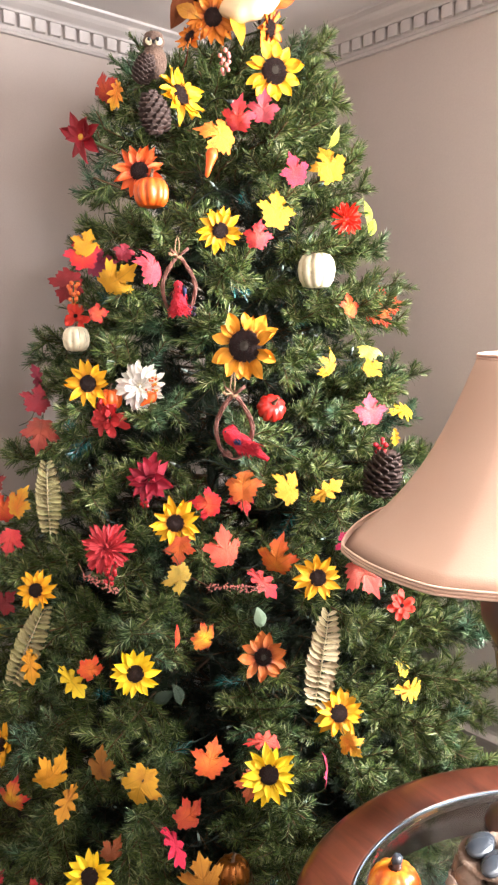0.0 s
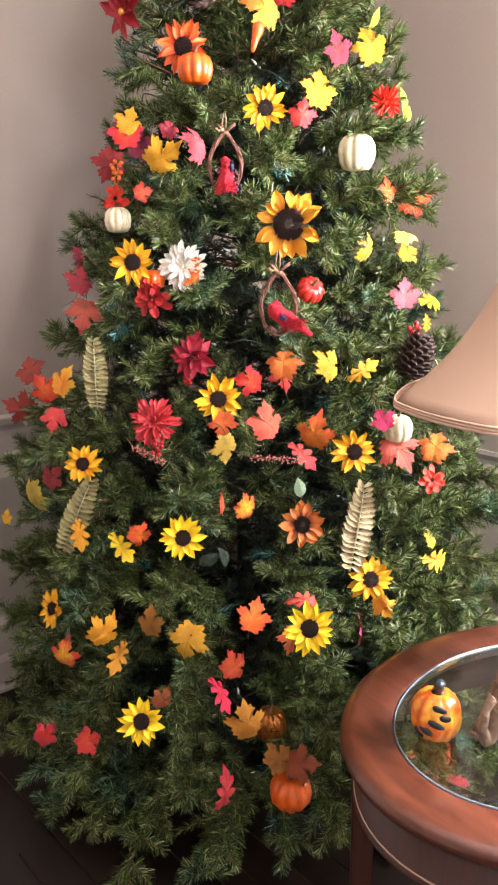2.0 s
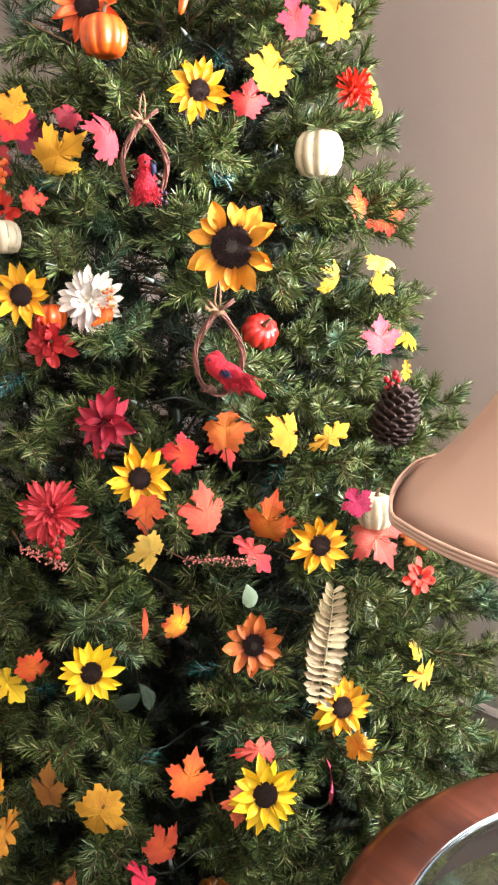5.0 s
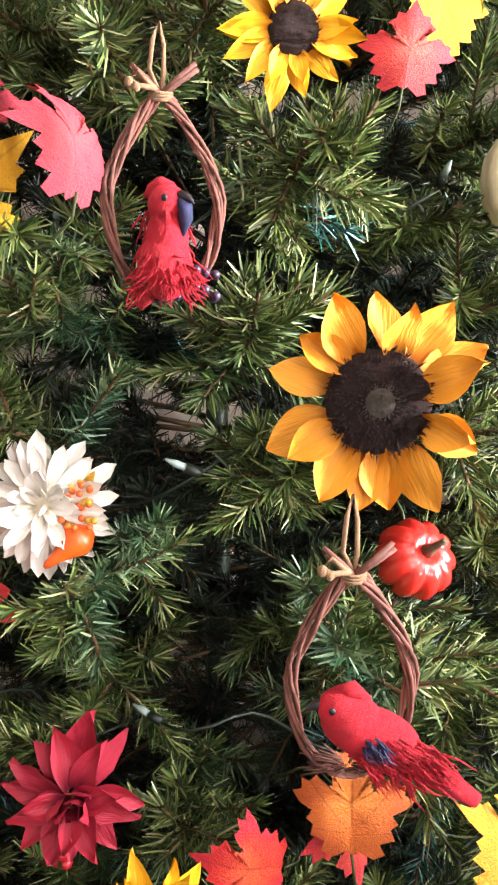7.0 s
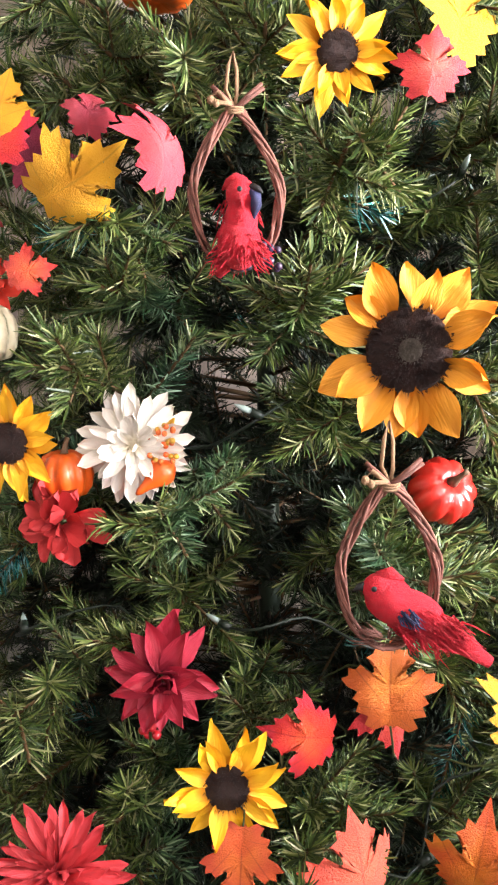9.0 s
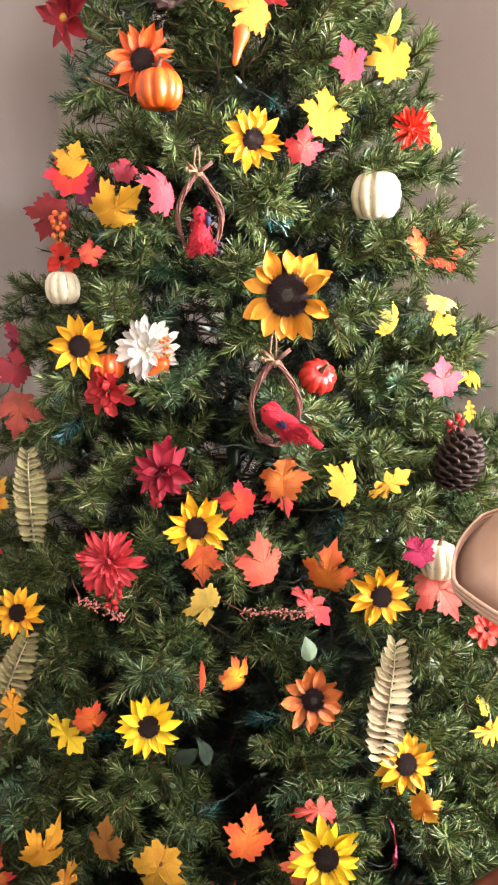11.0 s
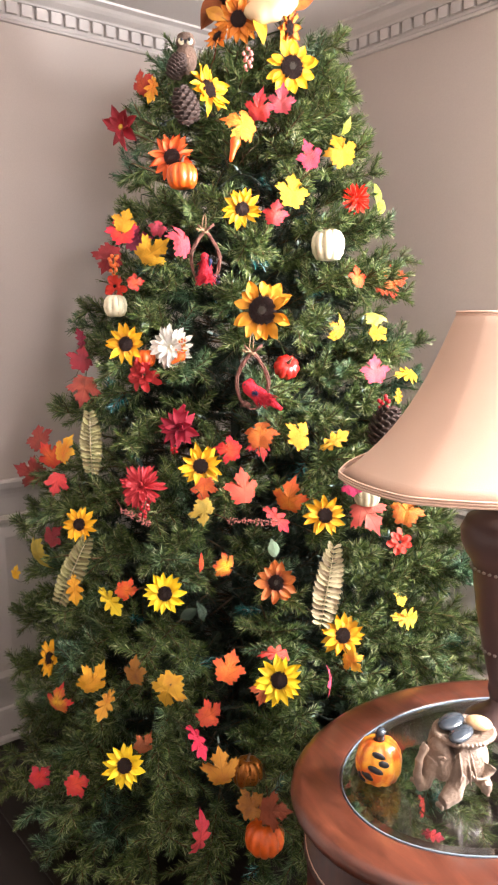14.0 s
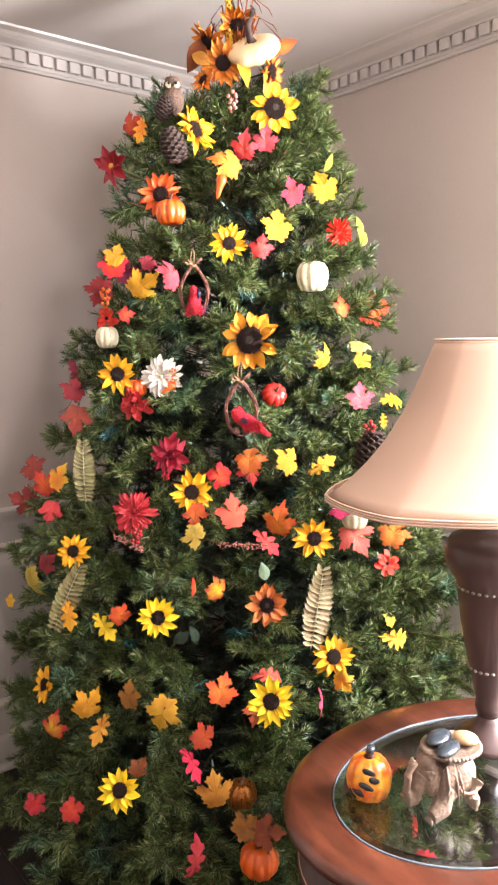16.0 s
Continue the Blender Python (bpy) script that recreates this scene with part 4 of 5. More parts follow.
    v, f = joined([q for q, _ in pieces])
    me = mesh_of("bird_ornament", v, f, FEATHER)
    me.materials.append(BLACKPAINT)
    me.materials.append(NAVY)
    me.polygons.foreach_set("material_index", [slot for q, slot in pieces for _ in q[1]])
    ob = new("bird_ornament", me)
    ob.matrix_basis = Matrix.Translation((x, y, z)) @ Matrix.Rotation(a + radians(heading), 4, "Z") @ pose(0, 0, 0, 0, 0 if upright_pose else -14, 0) @ Matrix.Diagonal((size, size, size, 1))
    SPOTS.append((Vector((x, y, z)), (ROOM - Vector((x, y, z))).normalized(), size * 0.9))
    return tagged(ob, "red feathered toy bird ornament " + ("with dark bib" if upright_pose else "with blue wing patch") + " in vine hoop", "bird ornament", "toy birds on the tree")


sunflower(-1.264, 1.184, 2.049, 0.126, 'yellow', 0, 0, 5, disc=0.23, core=True)
sunflower(-1.388, 1.022, 1.999, 0.126, 'yellow', 20, 58, 20)
sunflower(-1.429, 0.940, 1.838, 0.112, 'orange', 10, 0, 0)
sunflower(-1.256, 1.021, 1.704, 0.094, 'yellow', 0, 0, 0)
sunflower(-1.176, 1.016, 1.467, 0.148, 'gold', 5, -12, 0, disc=0.235, core=True)
sunflower(-1.447, 0.804, 1.388, 0.103, 'amber', 0, 0, 0)
sunflower(-1.269, 0.897, 1.097, 0.106, 'yellow', 0, 0, 0)
sunflower(-1.492, 0.680, 0.942, 0.089, 'amber', 12, 0, 0)
sunflower(-1.052, 1.105, 0.983, 0.102, 'amber', 0, 0, 0)
sunflower(-1.215, 0.752, 0.825, 0.096, 'lemon', 8, 10, 0)
sunflower(-1.515, 0.594, 0.602, 0.096, 'amber', 0, -35, 0)
sunflower(-1.005, 1.123, 0.689, 0.106, 'amber', 0, 0, 0)
sunflower(-0.977, 0.894, 0.659, 0.107, 'lemon', 15, 0, 0)
sunflower(-1.212, 0.630, 0.441, 0.099, 'lemon', 0, 0, 0)
sunflower(-1.083, 0.977, 0.836, 0.101, 'rust', 0, 0, 0, disc=0.19, core=True)
dahlia(-1.323, 0.763, 1.058, 0.118, 'coral', 0, 0, 0)
mum(-1.399, 0.904, 1.379, 0.108, 'cream', 0, 0, 0)
hydrangea(-1.327, 0.875, 1.184, 0.114, 'burgundy', 0, 0, 0)
hydrangea(-1.434, 0.843, 1.312, 0.099, 'scarlet', 0, 0, 0)
dahlia(-1.203, 1.352, 1.747, 0.084, 'flame', 0, 0, 0)
daisy(-0.948, 1.255, 0.912, 0.070, 'red', 0, 0, 0)
daisy(-1.596, 0.901, 1.932, 0.112, 'crimson', 0, -20, 0)
daisy(-1.616, 0.875, 1.533, 0.073, 'red', 0, 0, 0)
pumpkin(-1.190, 1.241, 1.627, 0.087, 'ivory', 0, 0, 0)
pumpkin(-1.552, 0.837, 1.481, 0.063, 'ivory', 0, 0, 0)
pumpkin(-1.017, 1.213, 1.026, 0.068, 'ivory', 0, 0, 0)
pumpkin(-1.399, 0.948, 1.790, 0.079, 'orange', 0, 0, 0)
pumpkin(-1.452, 0.860, 1.350, 0.056, 'orange', 0, 0, 0)
pumpkin(-1.096, 0.898, 0.372, 0.077, 'copper', 0, 0, 0)
pumpkin(-0.999, 0.870, 0.269, 0.095, 'orange', 0, 0, 0)
pumpkin(-1.215, 1.125, 1.327, 0.067, 'redgloss', 0, 20, 55)
gourd(-1.278, 1.014, 1.842, 0.061, 'orange', 15, 0, 0)
nest = wreath(-1.268, 0.920, 1.594, 0.128, 'brown', 0, 0, 0)
grape = mesh_of("berry", *ball(0, 0, 0, 0.024, 0.024, 0.024, 8, 6), SKINS["purpleb"])
for i in range(34):
    part("berry", grape, nest, pose(0.09 + srng.uniform(-0.13, 0.15), -0.1 + srng.uniform(-0.06, 0.06), -0.42 + srng.uniform(-0.07, 0.06)), "tiny dark purple berry")
wreath(-1.156, 0.968, 1.312, 0.142, 'brown', 0, 0, 0)
pine_cone(-1.443, 0.967, 2.050, 0.058, 'brown', 20, 0, 0)
pine_cone(-1.396, 0.962, 1.948, 0.079, 'brown', -15, 0, 0)
pine_cone(-1.054, 1.315, 1.168, 0.103, 'brown', 15, 0, 0)
berries(-1.313, 1.087, 2.058, 0.048, 'pink', 0, 0, 0)
berries(-1.523, 0.820, 1.582, 0.050, 'orangeb', 0, 0, 0)
berries(-1.070, 1.328, 1.224, 0.059, 'redb', 0, 0, 0)
fern(-1.001, 1.065, 0.830, 0.186, 'straw', 12, 0, 0)
fern(-1.456, 0.701, 1.151, 0.148, 'sage', -5, 15, 0)
fern(-1.468, 0.644, 0.835, 0.168, 'sage', 18, 10, 0)
maple(-1.291, 1.052, 1.902, 0.087, 'orange', -60, 0, 0)
maple(-1.278, 1.092, 1.943, 0.073, 'pinkred', 10, 0, 0)
maple(-1.261, 1.148, 1.964, 0.068, 'pink', 10, 0, 0)
maple(-1.217, 1.203, 1.836, 0.072, 'redleaf', -20, 0, 0)
maple(-1.229, 1.324, 1.865, 0.087, 'yellowleaf', -20, 0, 0)
maple(-1.231, 1.159, 1.751, 0.086, 'yellowleaf', 10, 25, 0)
maple(-1.205, 1.079, 1.692, 0.061, 'pinkred', 10, 15, 0)
maple(-1.249, 1.542, 1.549, 0.102, 'redorange', 80, 0, 0)
maple(-1.147, 1.306, 1.547, 0.059, 'redorange', 0, 50, 0)
maple(-1.159, 1.250, 1.415, 0.067, 'orangeyellow', 20, 40, 0)
maple(-1.131, 1.356, 1.448, 0.060, 'paleyellow', 30, 20, 30)
maple(-1.122, 1.357, 1.409, 0.054, 'yellowleaf', 60, 0, 20)
maple(-1.090, 1.314, 1.313, 0.071, 'pink', 0, 0, 0)
oak(-1.196, 1.574, 1.286, 0.099, 'yellowleaf', 90, 0, 30)
oak(-1.096, 1.414, 1.245, 0.040, 'yellowleaf', 180, 0, 0)
maple(-1.089, 1.060, 1.175, 0.076, 'yellowleaf', 40, 0, 0)
oak(-1.094, 1.173, 1.150, 0.077, 'yellowleaf', 60, 0, 20)
maple(-1.192, 1.021, 1.172, 0.081, 'burntorange', 0, 0, 0)
maple(-1.203, 1.032, 1.146, 0.071, 'redleaf', 180, 0, 20)
maple(-1.231, 0.958, 1.135, 0.067, 'redorange', -80, 0, 15)
maple(-1.157, 0.942, 1.053, 0.085, 'coralleaf', -5, 0, 0)
maple(-1.118, 1.049, 1.021, 0.086, 'orange', 15, 0, 0)
oak(-1.103, 0.995, 0.987, 0.078, 'pinkred', 140, 45, 0)
maple(-1.238, 0.884, 1.052, 0.066, 'burntorange', 180, 0, 0)
maple(-1.159, 0.828, 1.021, 0.066, 'olive', 170, 20, 0)
maple(-1.007, 1.202, 0.983, 0.095, 'pink', 150, 0, 0)
maple(-1.008, 1.352, 0.959, 0.086, 'orange', 20, 0, 0)
maple(-1.027, 1.172, 1.049, 0.056, 'magenta', -30, 0, 0)
ovate(-1.093, 0.980, 0.913, 0.046, 'palegreen', -20, 0, 0)
maple(-1.179, 0.900, 0.868, 0.065, 'redyellow', 60, 30, 0)
ovate(-1.181, 0.836, 0.889, 0.043, 'redorange', 10, 50, 0)
oak(-0.939, 1.285, 0.710, 0.100, 'orangeyellow', 100, 0, 15)
maple(-0.951, 1.271, 0.764, 0.048, 'yellowleaf', 20, 0, 30)
maple(-0.944, 1.091, 0.656, 0.057, 'orangeyellow', 150, 0, 0)
maple(-0.952, 1.030, 0.616, 0.069, 'pinkred', -10, 40, 0)
oak(-1.022, 0.925, 0.695, 0.071, 'pinkred', 100, 0, 45)
maple(-1.021, 0.889, 0.620, 0.060, 'peach', 200, 0, 0)
maple(-1.078, 0.831, 0.666, 0.076, 'redorange', 20, 40, 0)
maple(-1.088, 0.783, 0.567, 0.067, 'redleaf', 60, 0, 0)
oak(-1.096, 0.755, 0.511, 0.083, 'magenta', 155, 30, 0)
maple(-1.047, 0.785, 0.448, 0.085, 'ochre', -10, 45, 0)
maple(-1.339, 0.622, 0.603, 0.082, 'yellowleaf', 40, 0, 0)
oak(-1.294, 0.631, 0.560, 0.075, 'ochre', 200, 0, 0)
maple(-1.167, 0.726, 0.617, 0.086, 'ochre', 200, 0, 0)
maple(-1.242, 0.681, 0.641, 0.069, 'ochredark', 0, 0, 0)
maple(-1.431, 0.573, 0.525, 0.073, 'redyellow', 10, 0, 0)
maple(-1.450, 0.522, 0.334, 0.059, 'redleaf', 40, 0, 0)
maple(-1.327, 0.563, 0.363, 0.062, 'redleaf', 70, 0, 20)
maple(-1.191, 0.669, 0.488, 0.052, 'rustleaf', 40, 0, 0)
oak(-1.333, 0.674, 0.790, 0.079, 'lemonleaf', 140, 0, 0)
oak(-1.449, 0.638, 0.798, 0.076, 'yellowleaf', 170, 0, 0)
maple(-1.300, 0.699, 0.821, 0.057, 'redorange', 100, 0, 0)
maple(-1.653, 0.635, 0.834, 0.100, 'olive', 180, 0, 0)
maple(-1.585, 0.646, 0.894, 0.062, 'burgleaf', 40, 0, 0)
maple(-1.873, 0.653, 0.715, 0.043, 'yellowleaf', 0, 0, 0)
maple(-1.605, 0.700, 1.113, 0.078, 'orangeyellow', 20, 0, 0)
maple(-1.701, 0.704, 1.081, 0.078, 'redorange', -40, 0, 0)
maple(-1.614, 0.680, 1.030, 0.063, 'coralleaf', 190, 0, 0)
maple(-1.833, 0.730, 1.112, 0.085, 'brownred', -30, 20, 0)
maple(-1.844, 0.708, 1.013, 0.089, 'brownred', -80, 20, 0)
maple(-1.556, 0.741, 1.278, 0.082, 'brownred', 190, 20, 0)
maple(-1.594, 0.756, 1.344, 0.072, 'burgleaf', 20, 30, 0)
oak(-1.624, 0.771, 1.396, 0.054, 'burgleaf', -10, 30, 0)
maple(-1.400, 0.854, 1.605, 0.087, 'yellowleaf', 60, 0, 0)
maple(-1.340, 0.904, 1.630, 0.085, 'coralleaf', 5, 40, 0)
maple(-1.567, 0.912, 1.651, 0.073, 'plum', 80, 0, 0)
maple(-1.515, 0.842, 1.665, 0.079, 'redorange', -10, 0, 0)
maple(-1.509, 0.848, 1.686, 0.064, 'yellowleaf', 20, 0, 20)
maple(-1.549, 0.821, 1.602, 0.079, 'burgleaf', 200, 0, 0)
maple(-1.404, 0.878, 1.664, 0.045, 'plum', 10, 0, 0)
maple(-1.440, 0.829, 1.536, 0.043, 'redleaf', 80, 0, 0)
maple(-1.539, 0.928, 2.028, 0.065, 'redleaf', -20, 0, 0)
oak(-1.500, 0.933, 2.012, 0.067, 'orangeyellow', 200, 20, 0)
maple(-0.992, 0.825, 0.375, 0.072, 'ochredark', 60, 0, 0)
maple(-0.964, 0.860, 0.360, 0.077, 'rustleaf', 90, 0, 20)
ovate(-1.165, 0.781, 0.781, 0.046, 'deepgreen', 60, 0, 0)
ovate(-1.142, 0.805, 0.790, 0.040, 'deepgreen', -20, 0, 0)
oak(-1.053, 0.726, 0.305, 0.089, 'pinkred', 10, 55, 0)
ovate(-1.274, 1.515, 1.783, 0.055, 'lime', 0, 0, 0)
ovate(-1.265, 1.522, 1.747, 0.042, 'lime', 20, 0, 0)
ovate(-1.265, 1.380, 1.939, 0.046, 'lime', 20, 0, 0)
oak(-0.856, 1.265, 0.240, 0.066, 'redleaf', 150, 20, 0)
oak(-0.838, 1.280, 0.165, 0.055, 'redleaf', 110, 0, 20)
berries(-1.345, 0.872, 1.140, 0.045, 'redb', 0, 0, 0)
berries(-1.310, 0.760, 1.005, 0.050, 'redb', 10, 0, 0)
bird(-1.252, 0.908, 1.560, 0.076, 46, True)
bird(-1.134, 0.956, 1.284, 0.092, -100, False)

# the topper: cream pumpkin, faded sunflowers, gold spray, grasses
for x, y, z, s, sp, tu, no in ((-1.415, 1.139, 2.190, 0.115, 0, -10, 0), (-1.335, 1.236, 2.168, 0.105, 10, 45, 0), (-1.395, 1.175, 2.290, 0.12, 0, 10, -62), (-1.465, 1.13, 2.255, 0.11, 40, -45, -40),
                               (-1.45, 1.10, 2.150, 0.075, 70, -40, 30)):
    sunflower(x, y, z, s, "topper", sp, tu, no)
for k, x, y, z, s, c, sp in ((ovate, -1.455, 1.095, 2.205, 0.06, "ochre", -60), (ovate, -1.325, 1.27, 2.235, 0.07, "orange", 60), (ovate, -1.43, 1.19, 2.265, 0.07, "ochre", -20), (ovate, -1.36, 1.165, 2.165, 0.07, "yellowleaf", 170),
                            (ovate, -1.395, 1.205, 2.29, 0.07, "rustleaf", 15), (ovate, -1.485, 1.105, 2.225, 0.085, "rustleaf", -150), (ovate, -1.335, 1.245, 2.21, 0.06, "rustleaf", 100), (ovate, -1.37, 1.17, 2.205, 0.05, "burgleaf", 200)):
    k(x, y, z, s, c, sp, 0, 0)
e = thing("pumpkin_topper", upright(-1.362, 1.200, 2.222, 0.145, -14, 0, 40), "flat cream artificial pumpkin with a curled dark stem on the treetop", "pumpkin")
part("body", mesh_of("body", *lathe([(0.05, -0.16), (0.2, -0.19), (0.38, -0.16), (0.48, -0.06), (0.5, 0.01), (0.44, 0.09), (0.3, 0.145), (0.14, 0.15), (0.05, 0.12)], 60, 7, 0.07), SKINS["topcream"]), e)
part("stalk", mesh_of("stalk", *tube([(0, 0, 0.1), (-0.03, 0.03, 0.24), (0.0, 0.1, 0.38), (0.1, 0.18, 0.48), (0.16, 0.25, 0.56)], [0.09, 0.06, 0.055, 0.05, 0.045], 8), CONEWOOD), e)
part("tendril", mesh_of("tendril", *tube([(0.06 + 0.1 * math.cos(a), 0.02, 0.55 + 0.08 * math.sin(a) + 0.01 * a) for a in np.linspace(0, 7.5, 22)], 0.012, 5), CONEWOOD), e)
e = thing("gold_spray", pose(-1.42, 1.165, 2.2), "gold beaded decorative spray standing at the treetop", "decoration")
part("stem", mesh_of("stem", *tube([(0, 0, -0.1), (0, 0, 0.1), (0.0, 0, 0.2)], 0.002, 5), BRASS), e)
bead = mesh_of("bead", *ball(0, 0, 0, 0.005, 0.005, 0.006, 7, 5), SKINS["goldb"])
for i in range(44):
    a = 2.4 * i
    part("bead", bead, e, pose(0.006 * math.cos(a), 0.006 * math.sin(a), 0.02 + 0.0032 * i))
for i, (dx, dy, dz) in enumerate(((-0.1, -0.06, -0.13), (-0.12, -0.05, -0.08), (0.05, 0.05, 0.09), (0.07, 0.07, 0.08), (-0.03, 0.0, 0.1), (0.02, 0.01, 0.09), (-0.1, -0.08, 0.0), (0.10, 0.06, 0.03), (0.09, 0.09, 0.01), (-0.06, -0.04, 0.07), (-0.08, -0.03, 0.04))):
    g = thing("grass_blade", pose(-1.40, 1.17, 2.22), "dry brown curved grass blade in the topper", "dried grass", "dried grasses in the topper")
    part("blade", mesh_of("blade", *tube([(0, 0, -0.06), (dx * 0.5, dy * 0.5, max(dz, 0.03) + 0.05), (dx * 0.9, dy * 0.9, dz + 0.02), (dx, dy, dz)], [0.0015, 0.002, 0.0015, 0.0005], 5), LEAVES["rustleaf"]), g)
forms = [(ball(0, 0, 0, 0.027, 0.025, 0.034, 16, 12), 0), (ball(0, -0.004, 0.037, 0.023, 0.021, 0.018, 16, 12), 0), (ball(0, -0.002, 0.05, 0.02, 0.018, 0.009, 14, 8), 0),
         (ball(-0.009, -0.019, 0.034, 0.009, 0.006, 0.008, 12, 8), 1), (ball(0.009, -0.019, 0.034, 0.009, 0.006, 0.008, 12, 8), 1), (ball(-0.009, -0.026, 0.036, 0.004, 0.003, 0.004, 8, 6), 2),
         (ball(0.009, -0.026, 0.036, 0.004, 0.003, 0.004, 8, 6), 2), (tube([(0, -0.023, 0.033), (0, -0.03, 0.026)], [0.004, 0.001], 6), 2)]
owl = mesh_of("owl_ornament", *joined([q for q, _ in forms]), OWLMAT)
owl.materials.append(SKINS["ivory"])
owl.materials.append(BLACKPAINT)
owl.polygons.foreach_set("material_index", [slot for q, slot in forms for _ in q[1]])
tagged(new("owl_ornament", owl), "small brown owl figurine with a white face near the treetop", "ornament").matrix_basis = upright(-1.478, 1.02, 2.088, 1.05, 0, 0, 0)


def glitter_spray(x, y, z, length, dip):
    """A wire with many small pink beads, lying across the branches."""
    e = thing("glitter_spray", pose(x, y, z, 0, dip, 52), "pink glittering beaded spray lying across the pine branches", "decoration", "glitter sprays")
    part("stem", mesh_of("stem", *tube([(-length / 2, 0.05, 0), (-length / 4, 0, 0), (length / 2, 0, 0.004)], 0.0012, 5), VINE), e)
    bead = cached("glitter", lambda: mesh_of("bead", *ball(0, 0, 0, 0.0016, 0.0016, 0.0016, 6, 5), SKINS["pink"]))
    r = random.Random(int(100 * z))
    for i in range(90):
        part("bead", bead, e, pose(r.uniform(-0.3, 0.5) * length, r.uniform(-0.008, 0.008), r.uniform(-0.007, 0.008)))


glitter_spray(-1.135, 0.93, 0.982, 0.15, 4)
glitter_spray(-1.325, 0.735, 0.992, 0.10, 30)

# wire of unlit lights wound round the tree
string = thing("string_lights", Matrix.Identity(4), "unlit dark green string of small clear lights wound through the tree", "string lights")
turns, pts = 9, []
for i in range(1500):
    t = i / 1499
    z = 0.25 + 1.75 * t
    a = 2 * math.pi * turns * t
    rr = girth(z) * (0.72 + 0.06 * math.sin(i * 0.31) + 0.04 * math.sin(i * 0.83))
    pts.append((max(WX + 0.05, AX + rr * math.cos(a)), min(NY - 0.05, AY + rr * math.sin(a)), z + 0.02 * math.sin(i * 0.45)))
part("cable", mesh_of("cable", *tube(pts, 0.0014, 5), WIRE), string)
socket = mesh_of("socket", *tube([(0, 0, 0), (0, 0, 0.012)], 0.0042, 7), WIRE)
bulb = mesh_of("bulb", *tube([(0, 0, 0.012), (0, 0, 0.02), (0, 0, 0.028)], [0.003, 0.003, 0.0008], 7), BULB)
for i in range(4, 1500, 13):
    m = Matrix.Translation(pts[i]) @ pose(0, 0, 0, srng.uniform(-90, 90), srng.uniform(-90, 90), 0)
    s = part("socket", socket, string, m)
    part("bulb", bulb, s)

# ---- table with lamp ----
TX, TY, TZ, TURNED = -0.515, 1.02, 0.637, math.degrees(1.39)
IN_A, IN_B, RIM = 0.308, 0.221, 0.09
table = thing("side_table", pose(TX, TY, 0, 0, 0, TURNED), "oval polished reddish mahogany side table with a glass top", "side table")


def oval_rings(rings, sides=72, close=True):
    """Rings (outward offset from the glass edge, z) round the oval."""
    verts, faces = [], []
    for off, z in rings:
        for k in range(sides):
            a = 2 * math.pi * k / sides
            verts.append(((IN_A + off) * math.cos(a), (IN_B + off) * math.sin(a), z))
    n = len(rings)
    for i in range(n if close else n - 1):
        for k in range(sides):
            a, b = i * sides + k, i * sides + (k + 1) % sides
            c, d = ((i + 1) % n) * sides + (k + 1) % sides, ((i + 1) % n) * sides + k
            faces.append((a, b, c, d))
    if not close:
        faces.append(tuple(range(sides))[::-1])
        faces.append(tuple(range((n - 1) * sides, n * sides)))
    return verts, faces


part("rim", mesh_of("rim", *oval_rings([(0.0, TZ - 0.03), (0.0, TZ - 0.002), (0.004, TZ), (0.07, TZ), (0.082, TZ - 0.003), (0.089, TZ - 0.010), (0.09, TZ - 0.018), (0.085, TZ - 0.026), (0.075, TZ - 0.03)][::-1]), MAHOGANY), table)
part("glass_top", mesh_of("glass_top", *oval_rings([(-0.0035, TZ - 0.009), (-0.0035, TZ - 0.002), (-0.018, TZ + 0.0015), (-0.018, TZ + 0.0016)], close=False), GLASS, False), table, None, "clear bevelled glass")
part("glass_edge", mesh_of("glass_edge", *oval_rings([(-0.0015, TZ - 0.004), (-0.0005, TZ - 0.002), (-0.0015, TZ + 0.0006), (-0.003, TZ + 0.0006), (-0.003, TZ - 0.004)][::-1]), EDGE), table, None, "polished pale glass edge")
part("apron", mesh_of("apron", *oval_rings([(0.042, TZ - 0.125), (0.042, TZ - 0.031), (0.062, TZ - 0.031), (0.062, TZ - 0.118), (0.066, TZ - 0.121), (0.064, TZ - 0.125)][::-1]), MAHOGANY_DARK), table)
# pale ring that paints the highlight along the apron's lower edge
part("inlay", mesh_of("inlay", *oval_rings([(0.0615, TZ - 0.112), (0.0615, TZ - 0.109), (0.0632, TZ - 0.109), (0.0632, TZ - 0.112)][::-1]), BRAID), table, None, "thin pale line standing for the glint along the apron edge")
for sx, sy in ((1, 1), (1, -1), (-1, 1), (-1, -1)):
    a = math.atan2(sy * 0.8, sx)
    lx, ly = (IN_A + 0.045) * math.cos(a), (IN_B + 0.045) * math.sin(a)
    bm = bmesh.new()
    box_bm(bm, -0.024, 0.024, -0.024, 0.024, 0, TZ - 0.032)
    for w in bm.verts:
        if w.co.z < 0.1:
            w.co.x *= 0.55
            w.co.y *= 0.55
    bmesh.ops.bevel(bm, geom=list(bm.edges), offset=0.004, segments=2, affect="EDGES")
    bmesh.ops.recalc_face_normals(bm, faces=bm.faces)
    me = bpy.data.meshes.new("leg")
    bm.to_mesh(me)
    bm.free()
    me.materials.append(MAHOGANY_DARK)
    part("leg", me, table, pose(lx, ly, 0, 0, 0, math.degrees(a)))

